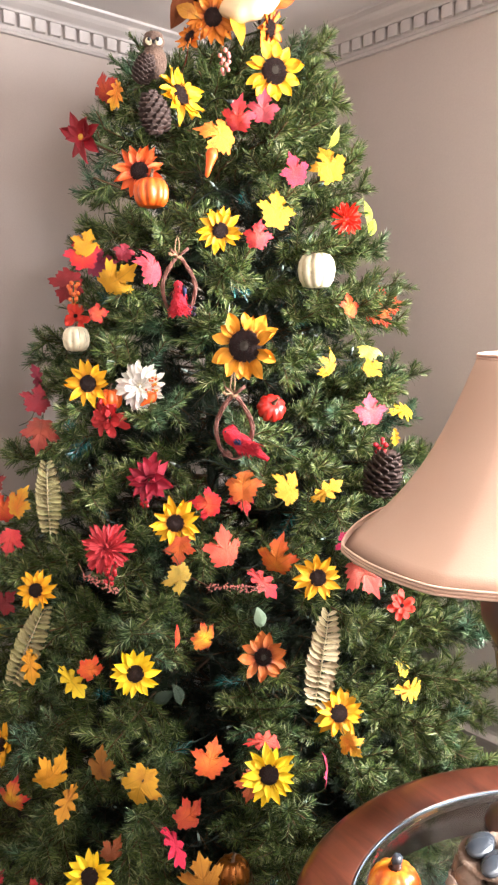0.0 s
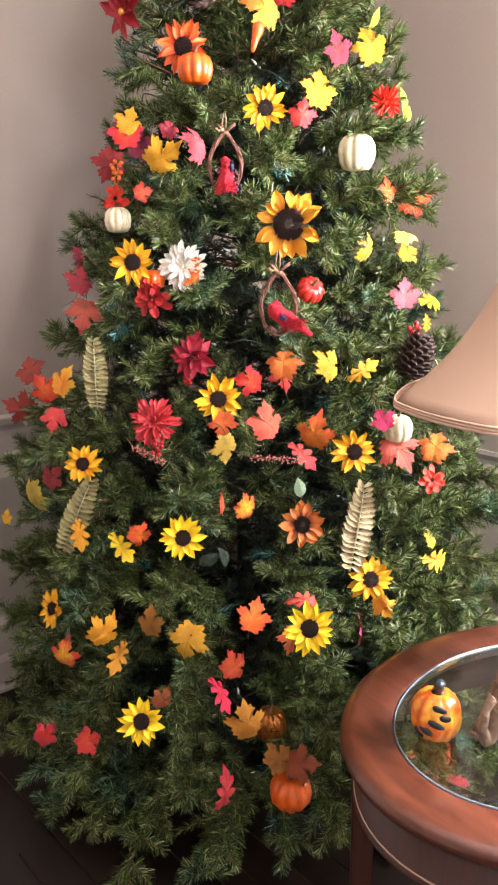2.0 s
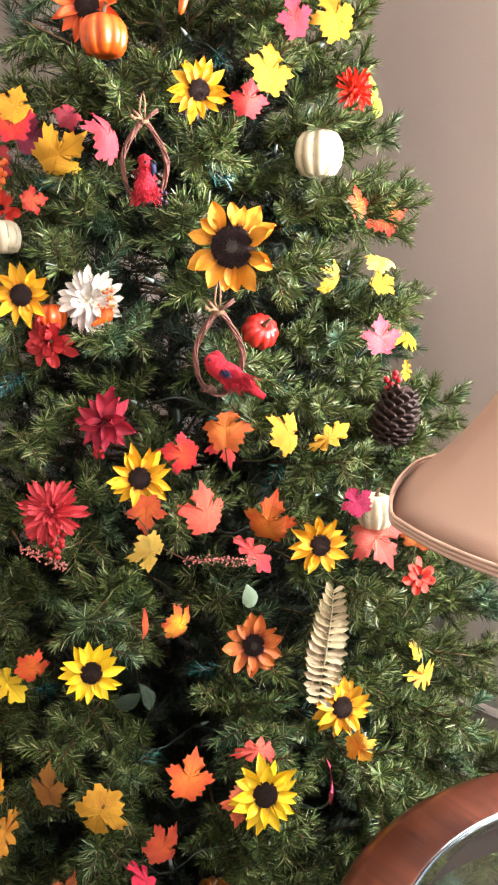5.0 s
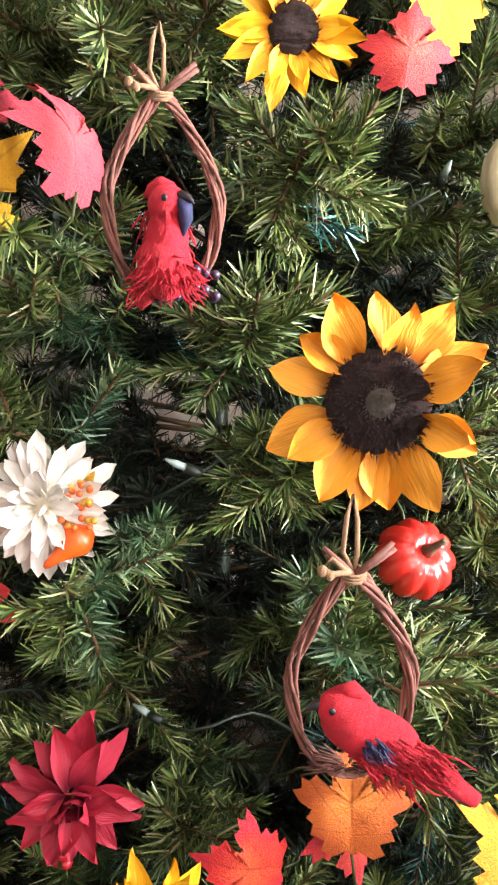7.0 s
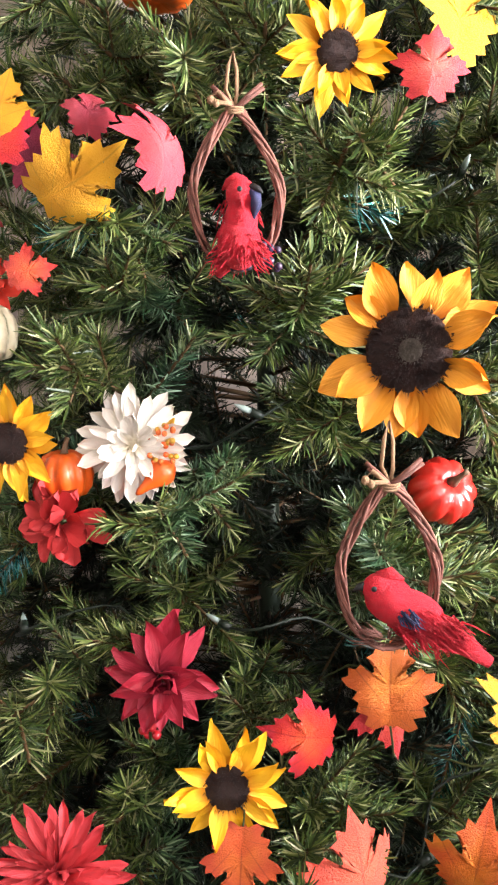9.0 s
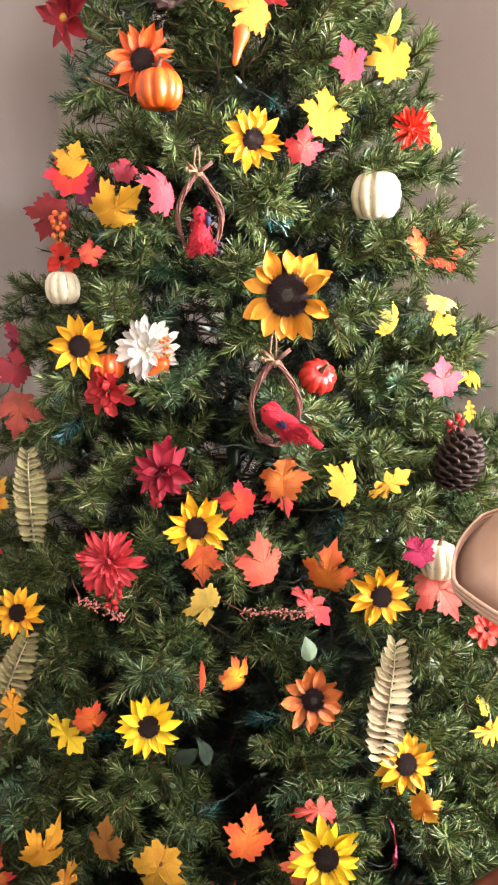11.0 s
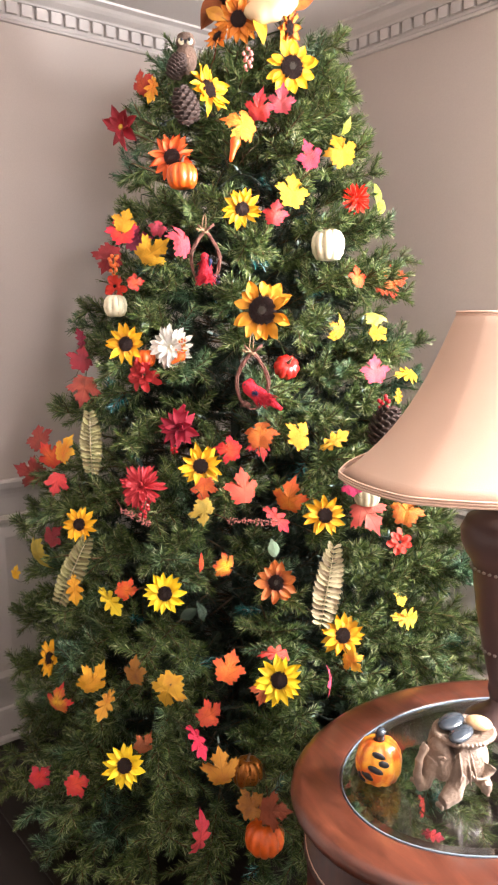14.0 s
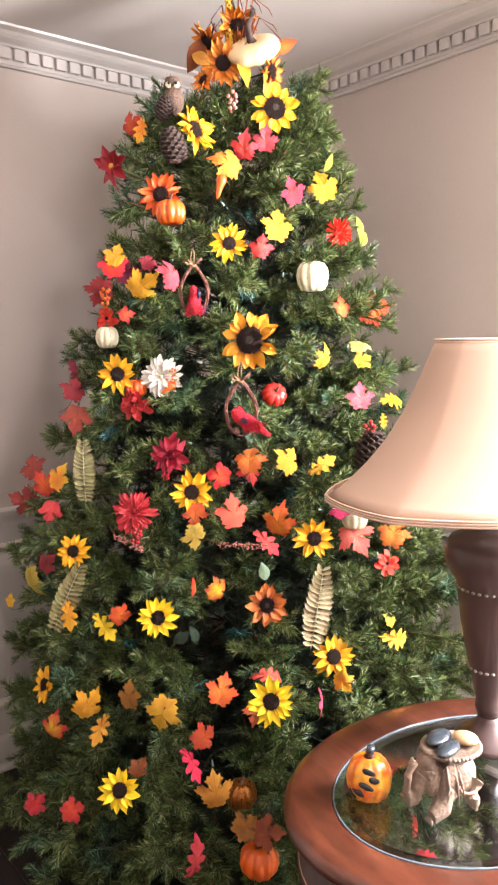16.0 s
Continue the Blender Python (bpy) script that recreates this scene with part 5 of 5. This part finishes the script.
LX, LY, GTOP = -0.58, 1.14, TZ + 0.0016
lamp = thing("table_lamp", pose(LX, LY, GTOP, 0, 0, math.degrees(1.438)), "lamp with dark brown urn base and oval peach bell shade", "table lamp")
part("base", mesh_of("base", *lathe([(0.068, 0.0), (0.072, 0.006), (0.07, 0.014), (0.056, 0.024), (0.036, 0.038), (0.024, 0.05), (0.022, 0.06)], 28), LAMPBODY), lamp)
part("urn", mesh_of("urn", *lathe([(0.022, 0.06), (0.028, 0.08), (0.026, 0.095), (0.034, 0.13), (0.047, 0.19), (0.058, 0.25), (0.066, 0.31), (0.07, 0.345), (0.082, 0.362), (0.092, 0.385), (0.094, 0.41), (0.084, 0.432), (0.05, 0.445), (0.022, 0.455), (0.016, 0.47)], 30), LAMPBODY), lamp)
bead = mesh_of("bead", *ball(0, 0, 0, 0.004, 0.004, 0.003, 8, 6), PEWTER)
for z, r, n in ((0.335, 0.070, 34), (0.165, 0.043, 22)):
    for i in range(n):
        a = 2 * math.pi * i / n
        part("bead", bead, lamp, pose(r * math.cos(a), r * math.sin(a), z))
part("neck", mesh_of("neck", *tube([(0, 0, 0.46), (0, 0, 0.82)], 0.006, 8), BRASS), lamp)
part("socket", mesh_of("socket", *lathe([(0.012, 0.5), (0.02, 0.51), (0.02, 0.56), (0.014, 0.57)], 14), BRASS), lamp)
part("light_bulb", mesh_of("light_bulb", *lathe([(0.012, 0.57), (0.016, 0.59), (0.03, 0.62), (0.03, 0.645), (0.018, 0.668), (0.004, 0.675)], 16), SKINS["ivory"]), lamp, None, "unlit white bulb")
PANEL_TURN = radians(17)
SZ0, SZ1, SA, SB, SK = 1.167 - GTOP, 1.462 - GTOP, 0.356, 0.271, 0.37
shade = []
for i in range(15):
    t = i / 14
    k = SK + (1 - SK) * (0.6 * (1 - t) + 0.4 * (1 - t) ** 3.4)
    shade.append((k, SZ0 + (SZ1 - SZ0) * t))


def panel(a):
    """Eight panels: the section is a soft octagon."""
    f = (a - PANEL_TURN) % (math.pi / 4) - math.pi / 8
    return 0.6 + 0.4 * (math.cos(math.pi / 8) / math.cos(f)) * 1.03


def bell(offsets, sides=160):
    verts, faces = [], []
    for k, z, o in offsets:
        for j in range(sides):
            a = 2 * math.pi * j / sides
            g = panel(a)
            verts.append(((SA * k * g + o) * math.cos(a), (SB * k * g + o) * math.sin(a), z))
    n = len(offsets)
    for i in range(n):
        for j in range(sides):
            a, b = i * sides + j, i * sides + (j + 1) % sides
            c, d = ((i + 1) % n) * sides + (j + 1) % sides, ((i + 1) % n) * sides + j
            faces.append((a, b, c, d))
    return verts, faces


cloth = part("shade", mesh_of("shade", *bell([(k, z, 0.0) for k, z in shade] + [(k, z, -0.003) for k, z in shade[::-1]]), SHADECLOTH), lamp, None, "peach cloth bell shade")
for kk, z in ((shade[0][0], SZ0), (shade[-1][0], SZ1)):
    for dz in (0.0, 0.0045, 0.009):
        ring = [((SA * kk * panel(a) + 0.001) * math.cos(a), (SB * kk * panel(a) + 0.001) * math.sin(a), z + dz * (1 if z == SZ0 else -1)) for a in np.linspace(0, 2 * math.pi, 121)]
        part("braid", mesh_of("braid", *tube(ring, 0.0023, 6), BRAID), cloth)
for a in (0.3, 2.4, 4.5):
    part("spider", mesh_of("spider", *tube([(0, 0, SZ1 - 0.01), (SA * SK * math.cos(a), SB * SK * math.sin(a), SZ1 - 0.01)], 0.002, 5), BRASS), lamp)

# pumpkin with black markings on the glass
e = thing("painted_pumpkin", pose(-0.617, 0.817, GTOP + 0.0388, 0, 0, 0), "small orange ceramic pumpkin with black painted marks standing on glass", "pumpkin")
body = part("body", mesh_of("body", *lathe([(r * 0.084, z * 0.09) for r, z in [(0.1, -0.42), (0.25, -0.43), (0.4, -0.36), (0.49, -0.15), (0.5, 0.02), (0.46, 0.2), (0.36, 0.36), (0.2, 0.44), (0.08, 0.42)]], 60, 10, 0.1), SKINS["pumpkinyellow"]), e)
part("stalk", mesh_of("stalk", *tube([(0, 0, 0.038), (0.002, 0, 0.05), (0.006, -0.002, 0.058)], [0.011, 0.008, 0.008], 8), STONE_DARK), e)
to_room = math.atan2(-0.1 - 0.817, 0.15 + 0.617)
for da, z, w in ((0.0, 0.027, 0.013), (0.25, 0.014, 0.011), (-0.12, 0.003, 0.015), (-0.5, -0.012, 0.013), (-0.9, -0.022, 0.012)):
    a = to_room - da * -1
    r = 0.5 * 0.082 * math.sqrt(max(0.05, 1 - (z / 0.05) ** 2)) - 0.0005
    part("mark", mesh_of("mark", *ball(0, 0, 0, w, 0.003, 0.0062, 7, 6), BLACKPAINT), body, pose(r * math.cos(a), r * math.sin(a), z, 0, 0, math.degrees(a) + 90) @ pose(0, 0, 0, 0, 20, 0))

# resin statue that carries a tray of pebbles: a kneeling elephant with draped ears and a beaded blanket
parts = [ball(0.018, 0, 0.062, 0.072, 0.046, 0.046, 24, 16), ball(-0.068, 0, 0.07, 0.038, 0.036, 0.036, 20, 14), ball(-0.073, 0, 0.092, 0.027, 0.027, 0.022, 16, 12),
         ball(-0.082, 0.02, 0.062, 0.022, 0.018, 0.022, 14, 10), ball(-0.082, -0.02, 0.062, 0.022, 0.018, 0.022, 14, 10),
         tube([(-0.095, 0, 0.07), (-0.113, 0, 0.05), (-0.122, 0, 0.032), (-0.136, 0, 0.03), (-0.146, 0, 0.05), (-0.143, 0, 0.078), (-0.13, 0, 0.098), (-0.12, 0, 0.106)], [0.024, 0.019, 0.016, 0.014, 0.012, 0.0105, 0.0095, 0.011], 12),
         tube([(0.085, 0, 0.08), (0.097, 0, 0.05), (0.098, 0.004, 0.03)], [0.006, 0.004, 0.003], 6)]
for sy in (-1, 1):
    parts += [ball(-0.034, sy * 0.043, 0.07, 0.033, 0.011, 0.04, 18, 12), ball(-0.094, sy * 0.027, 0.083, 0.008, 0.006, 0.006, 10, 8), tube([(-0.104, sy * 0.024, 0.092), (-0.092, sy * 0.032, 0.094), (-0.08, sy * 0.034, 0.088)], 0.003, 6)]
    for i in (0, 2, 3):
        parts.append(tube([(-0.056 + 0.012 * i, sy * 0.046, 0.106), (-0.056 + 0.015 * i, sy * 0.056, 0.07), (-0.06 + 0.019 * i, sy * (0.052 + 0.003 * i), 0.032 + 0.004 * i)], [0.003, 0.004, 0.002], 7))
    for sx, fx in ((-0.045, -0.105), (0.06, 0.055)):
        parts.append(tube([(sx, sy * 0.032, 0.055), (sx - 0.018, sy * 0.042, 0.026), (fx, sy * 0.045, 0.0135)], [0.027, 0.022, 0.014], 12))
        parts += [ball(fx - 0.006 - 0.002 * abs(k), sy * 0.045 + 0.0075 * k, 0.008, 0.006, 0.0045, 0.006, 8, 6) for k in (-1, 0, 1)]
    parts += [ball(0.0 + 0.007 * i, sy * (0.0475 + 0.002 * math.sin(i * 0.33)), 0.04 + 0.0011 * (i - 5) ** 2 * 0.25, 0.0038, 0.0038, 0.0038, 6, 5) for i in range(11)]
parts = [([(0.012 + 0.66 * (p[0] - 0.012), 0.92 * p[1], 1.03 * p[2]) for p in v], f) for v, f in parts]
tray = [(0.036, 0.1), (0.044, 0.104), (0.054, 0.112), (0.059, 0.12), (0.057, 0.1245), (0.05, 0.122), (0.03, 0.119)]
parts.append([[(x + 0.012, y, z) for x, y, z in part_of] if i == 0 else part_of for i, part_of in enumerate(lathe(tray, 40, 0, 0, 0.9))])
parts += [ball(0.012 + 0.0595 * math.cos(a), 0.0535 * math.sin(a), 0.1195, 0.0042, 0.0042, 0.0042, 6, 5) for a in np.linspace(0, 2 * math.pi, 46)]
me = mesh_of("elephant_statue", *joined(parts), STATUE)
st = tagged(new("elephant_statue", me), "weathered beige resin elephant statue carrying a shallow tray on its back", "statue")
fuse(st, 0.0016)
rough = bpy.data.textures.new("wrinkles", "CLOUDS")
rough.noise_scale, rough.noise_depth = 0.006, 3
d = st.modifiers.new("wrinkles", "DISPLACE")
d.texture, d.strength, d.mid_level = rough, 0.0022, 0.5
STM = pose(-0.512, 0.902, GTOP + 0.0005, 0, 0, 74) @ Matrix.Diagonal((0.9, 0.9, 0.9, 1))
st.matrix_basis = STM
for x, y, z, a, b, c, m in ((-0.002, 0.022, 0.130, 0.036, 0.022, 0.010, STONE_DARK), (-0.012, -0.021, 0.130, 0.036, 0.019, 0.010, STONE_DARK), (0.042, -0.006, 0.132, 0.022, 0.026, 0.011, STONE_TAN)):
    s = tagged(new("pebble", mesh_of("pebble", *ball(0, 0, 0, a, b, c, 18, 12), m)), ("smooth dark grey" if m is STONE_DARK else "smooth tan") + " pebble lying in the statue's tray", "pebble", "pebbles in the tray")
    s.matrix_basis = STM @ pose(x, y, z, 0, 0, 25)

# ---- the tree's pole and branches, grown round what hangs in them ----
SPOT = np.array([(*q, *o, s) for q, o, s in SPOTS if q.z < 2.12])
tree = thing("christmas_tree", pose(AX, AY, 0), "tall full artificial green pine tree decorated for autumn in the corner", "christmas tree")
part("trunk", mesh_of("trunk", *tube([(0, 0, 0.06), (0, 0, 1.0), (0, 0, 2.16)], [0.019, 0.017, 0.008], 10), POLE), tree)
for a in (0.4, 1.97, 3.54, 5.11):
    part("stand_leg", mesh_of("stand_leg", *tube([(0, 0, 0.2), (0.14 * math.cos(a), 0.14 * math.sin(a), 0.07), (0.33 * math.cos(a), 0.33 * math.sin(a), 0.012)], 0.011, 8), POLE), tree)

tiers = np.concatenate([np.arange(0.12, 1.90, 0.085), np.arange(1.92, 2.14, 0.042)])
facing_room = math.atan2(-1.1, 1.75)
for zt in tiers:
    count = int(round(8 + 11 * girth(zt)))
    phase = rng.uniform(0, 6.28)
    for b in range(count):
        ang = phase + 2 * math.pi * (b + rng.uniform(-0.25, 0.25)) / count
        radial = np.array([math.cos(ang), math.sin(ang), 0.0])
        # the side towards the window stands fuller, and the top is blunt
        fuller = max(0.0, 0.62 * radial[0] + 0.79 * radial[1])
        away = max(0.0, -0.62 * radial[0] - 0.79 * radial[1])
        swell = 0.075 * fuller * np.interp(zt, [0.5, 1.1, 1.9], [1.6, 1.0, 0.5]) + away * np.interp(zt, [0.3, 0.9, 1.25, 1.8], [0.0, 0.05, -0.03, -0.06])
        reach = (girth(zt) + swell - 0.35 * max(0.0, zt - 1.98) - 0.25 * max(0.0, 0.35 - zt)) * rng.uniform(0.88, 1.02)
        for lim, comp, sign in ((WX + 0.06 - AX, 0, -1), (NY - 0.06 - AY, 1, 1)):
            if radial[comp] * sign > 0.05:
                reach = min(reach, abs(lim / radial[comp]))
        turned = math.cos(ang - facing_room)
        front = turned > -0.15 or fuller > 0.5
        close = turned > 0.35 and 0.7 < zt < 1.9
        rise = np.interp(zt, [0.1, 0.5, 1.2, 2.1], [-0.30, 0.0, 0.12, 0.38]) + rng.uniform(-0.2, 0.2)
        z0 = zt + rng.uniform(-0.04, 0.04) - rise * reach * 0.6
        main = twig(np.array([0.0, 0.0, z0]), radial, reach, 0.0, 7)
        t = np.linspace(0, 1, 7)
        main[:, 2] = z0 + rise * reach * (0.8 * t + 0.2 * t ** 2) - 0.02 * t ** 2
        tang = np.array([-radial[1], radial[0], 0.0])
        chunks, inner, foil, stems = [], [], [], []
        world_main = clear_of_walls(main + [AX, AY, 0]) - [AX, AY, 0]
        dens = 1950 if front else 600
        open_way = free(world_main)
        if not open_way.all():
            cut = max(2, int(np.argmin(open_way)) - 1)
            k = np.linspace(0, cut, 7)
            world_main = np.stack([np.interp(k, np.arange(7), world_main[:, c]) for c in range(3)], 1)
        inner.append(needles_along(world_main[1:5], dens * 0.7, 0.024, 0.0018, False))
        chunks.append(needles_along(world_main[4:], dens * 0.8, 0.025, 0.0017, close))
        stems.append(tube(world_main, [0.0035] * 4 + [0.003, 0.0025, 0.002], 4))
        s = 0.22 if front else 0.40
        while s < 1.0:
            k = s * 6
            i = min(5, int(k))
            at = world_main[i] + (world_main[i + 1] - world_main[i]) * (k - i)
            outer = s > 0.62 or zt > 1.9
            if not front:
                sides = (-1, 1)
            elif outer:
                sides = (-1, 1, 0, 0) if rng.uniform() < 0.6 else (-1, 1, 0)
            else:
                sides = (-1, 1, 0) if rng.uniform() < 0.55 else (-1, 1)
            for side in sides:
                spread = math.radians(rng.normal(50, 17)) if side else math.radians(rng.normal(0, 30))
                pitch = rng.normal(0.1, 0.5) if side else rng.choice([-0.8, 0.8, 1.1]) + rng.normal(0, 0.3)
                way = math.cos(spread) * radial + (side or 1) * math.sin(spread) * tang
                way = way + np.array([0, 0, pitch + 0.6 * rise])
                way /= np.linalg.norm(way)
                size = rng.uniform(0.06, 0.105) * (1.0 if s < 0.7 else 1.05 - 0.45 * (s - 0.7) / 0.3) * (0.78 + 0.4 * girth(zt)) * (1 if side else 0.8)
                tw = clear_of_walls(twig(at, way, size, rng.uniform(-0.12, 0.16) - (0.2 if zt < 0.35 else 0)) + [AX, AY, 0]) - [AX, AY, 0]
                if np.linalg.norm(tw[-1] - tw[0]) > 0.03 and free(tw).all():
                    shiny = front and 0.35 < s < 0.9 and rng.uniform() < 0.018
                    # twigs deep inside get the copy that has shade in its colour
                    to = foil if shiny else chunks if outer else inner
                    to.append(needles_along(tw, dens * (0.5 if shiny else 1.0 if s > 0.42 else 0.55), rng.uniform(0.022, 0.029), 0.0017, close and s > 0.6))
                    stems.append(tube(tw, 0.0018, 3))
            s += (0.048 if front else 0.075) / max(reach, 0.2) * rng.uniform(0.8, 1.2)
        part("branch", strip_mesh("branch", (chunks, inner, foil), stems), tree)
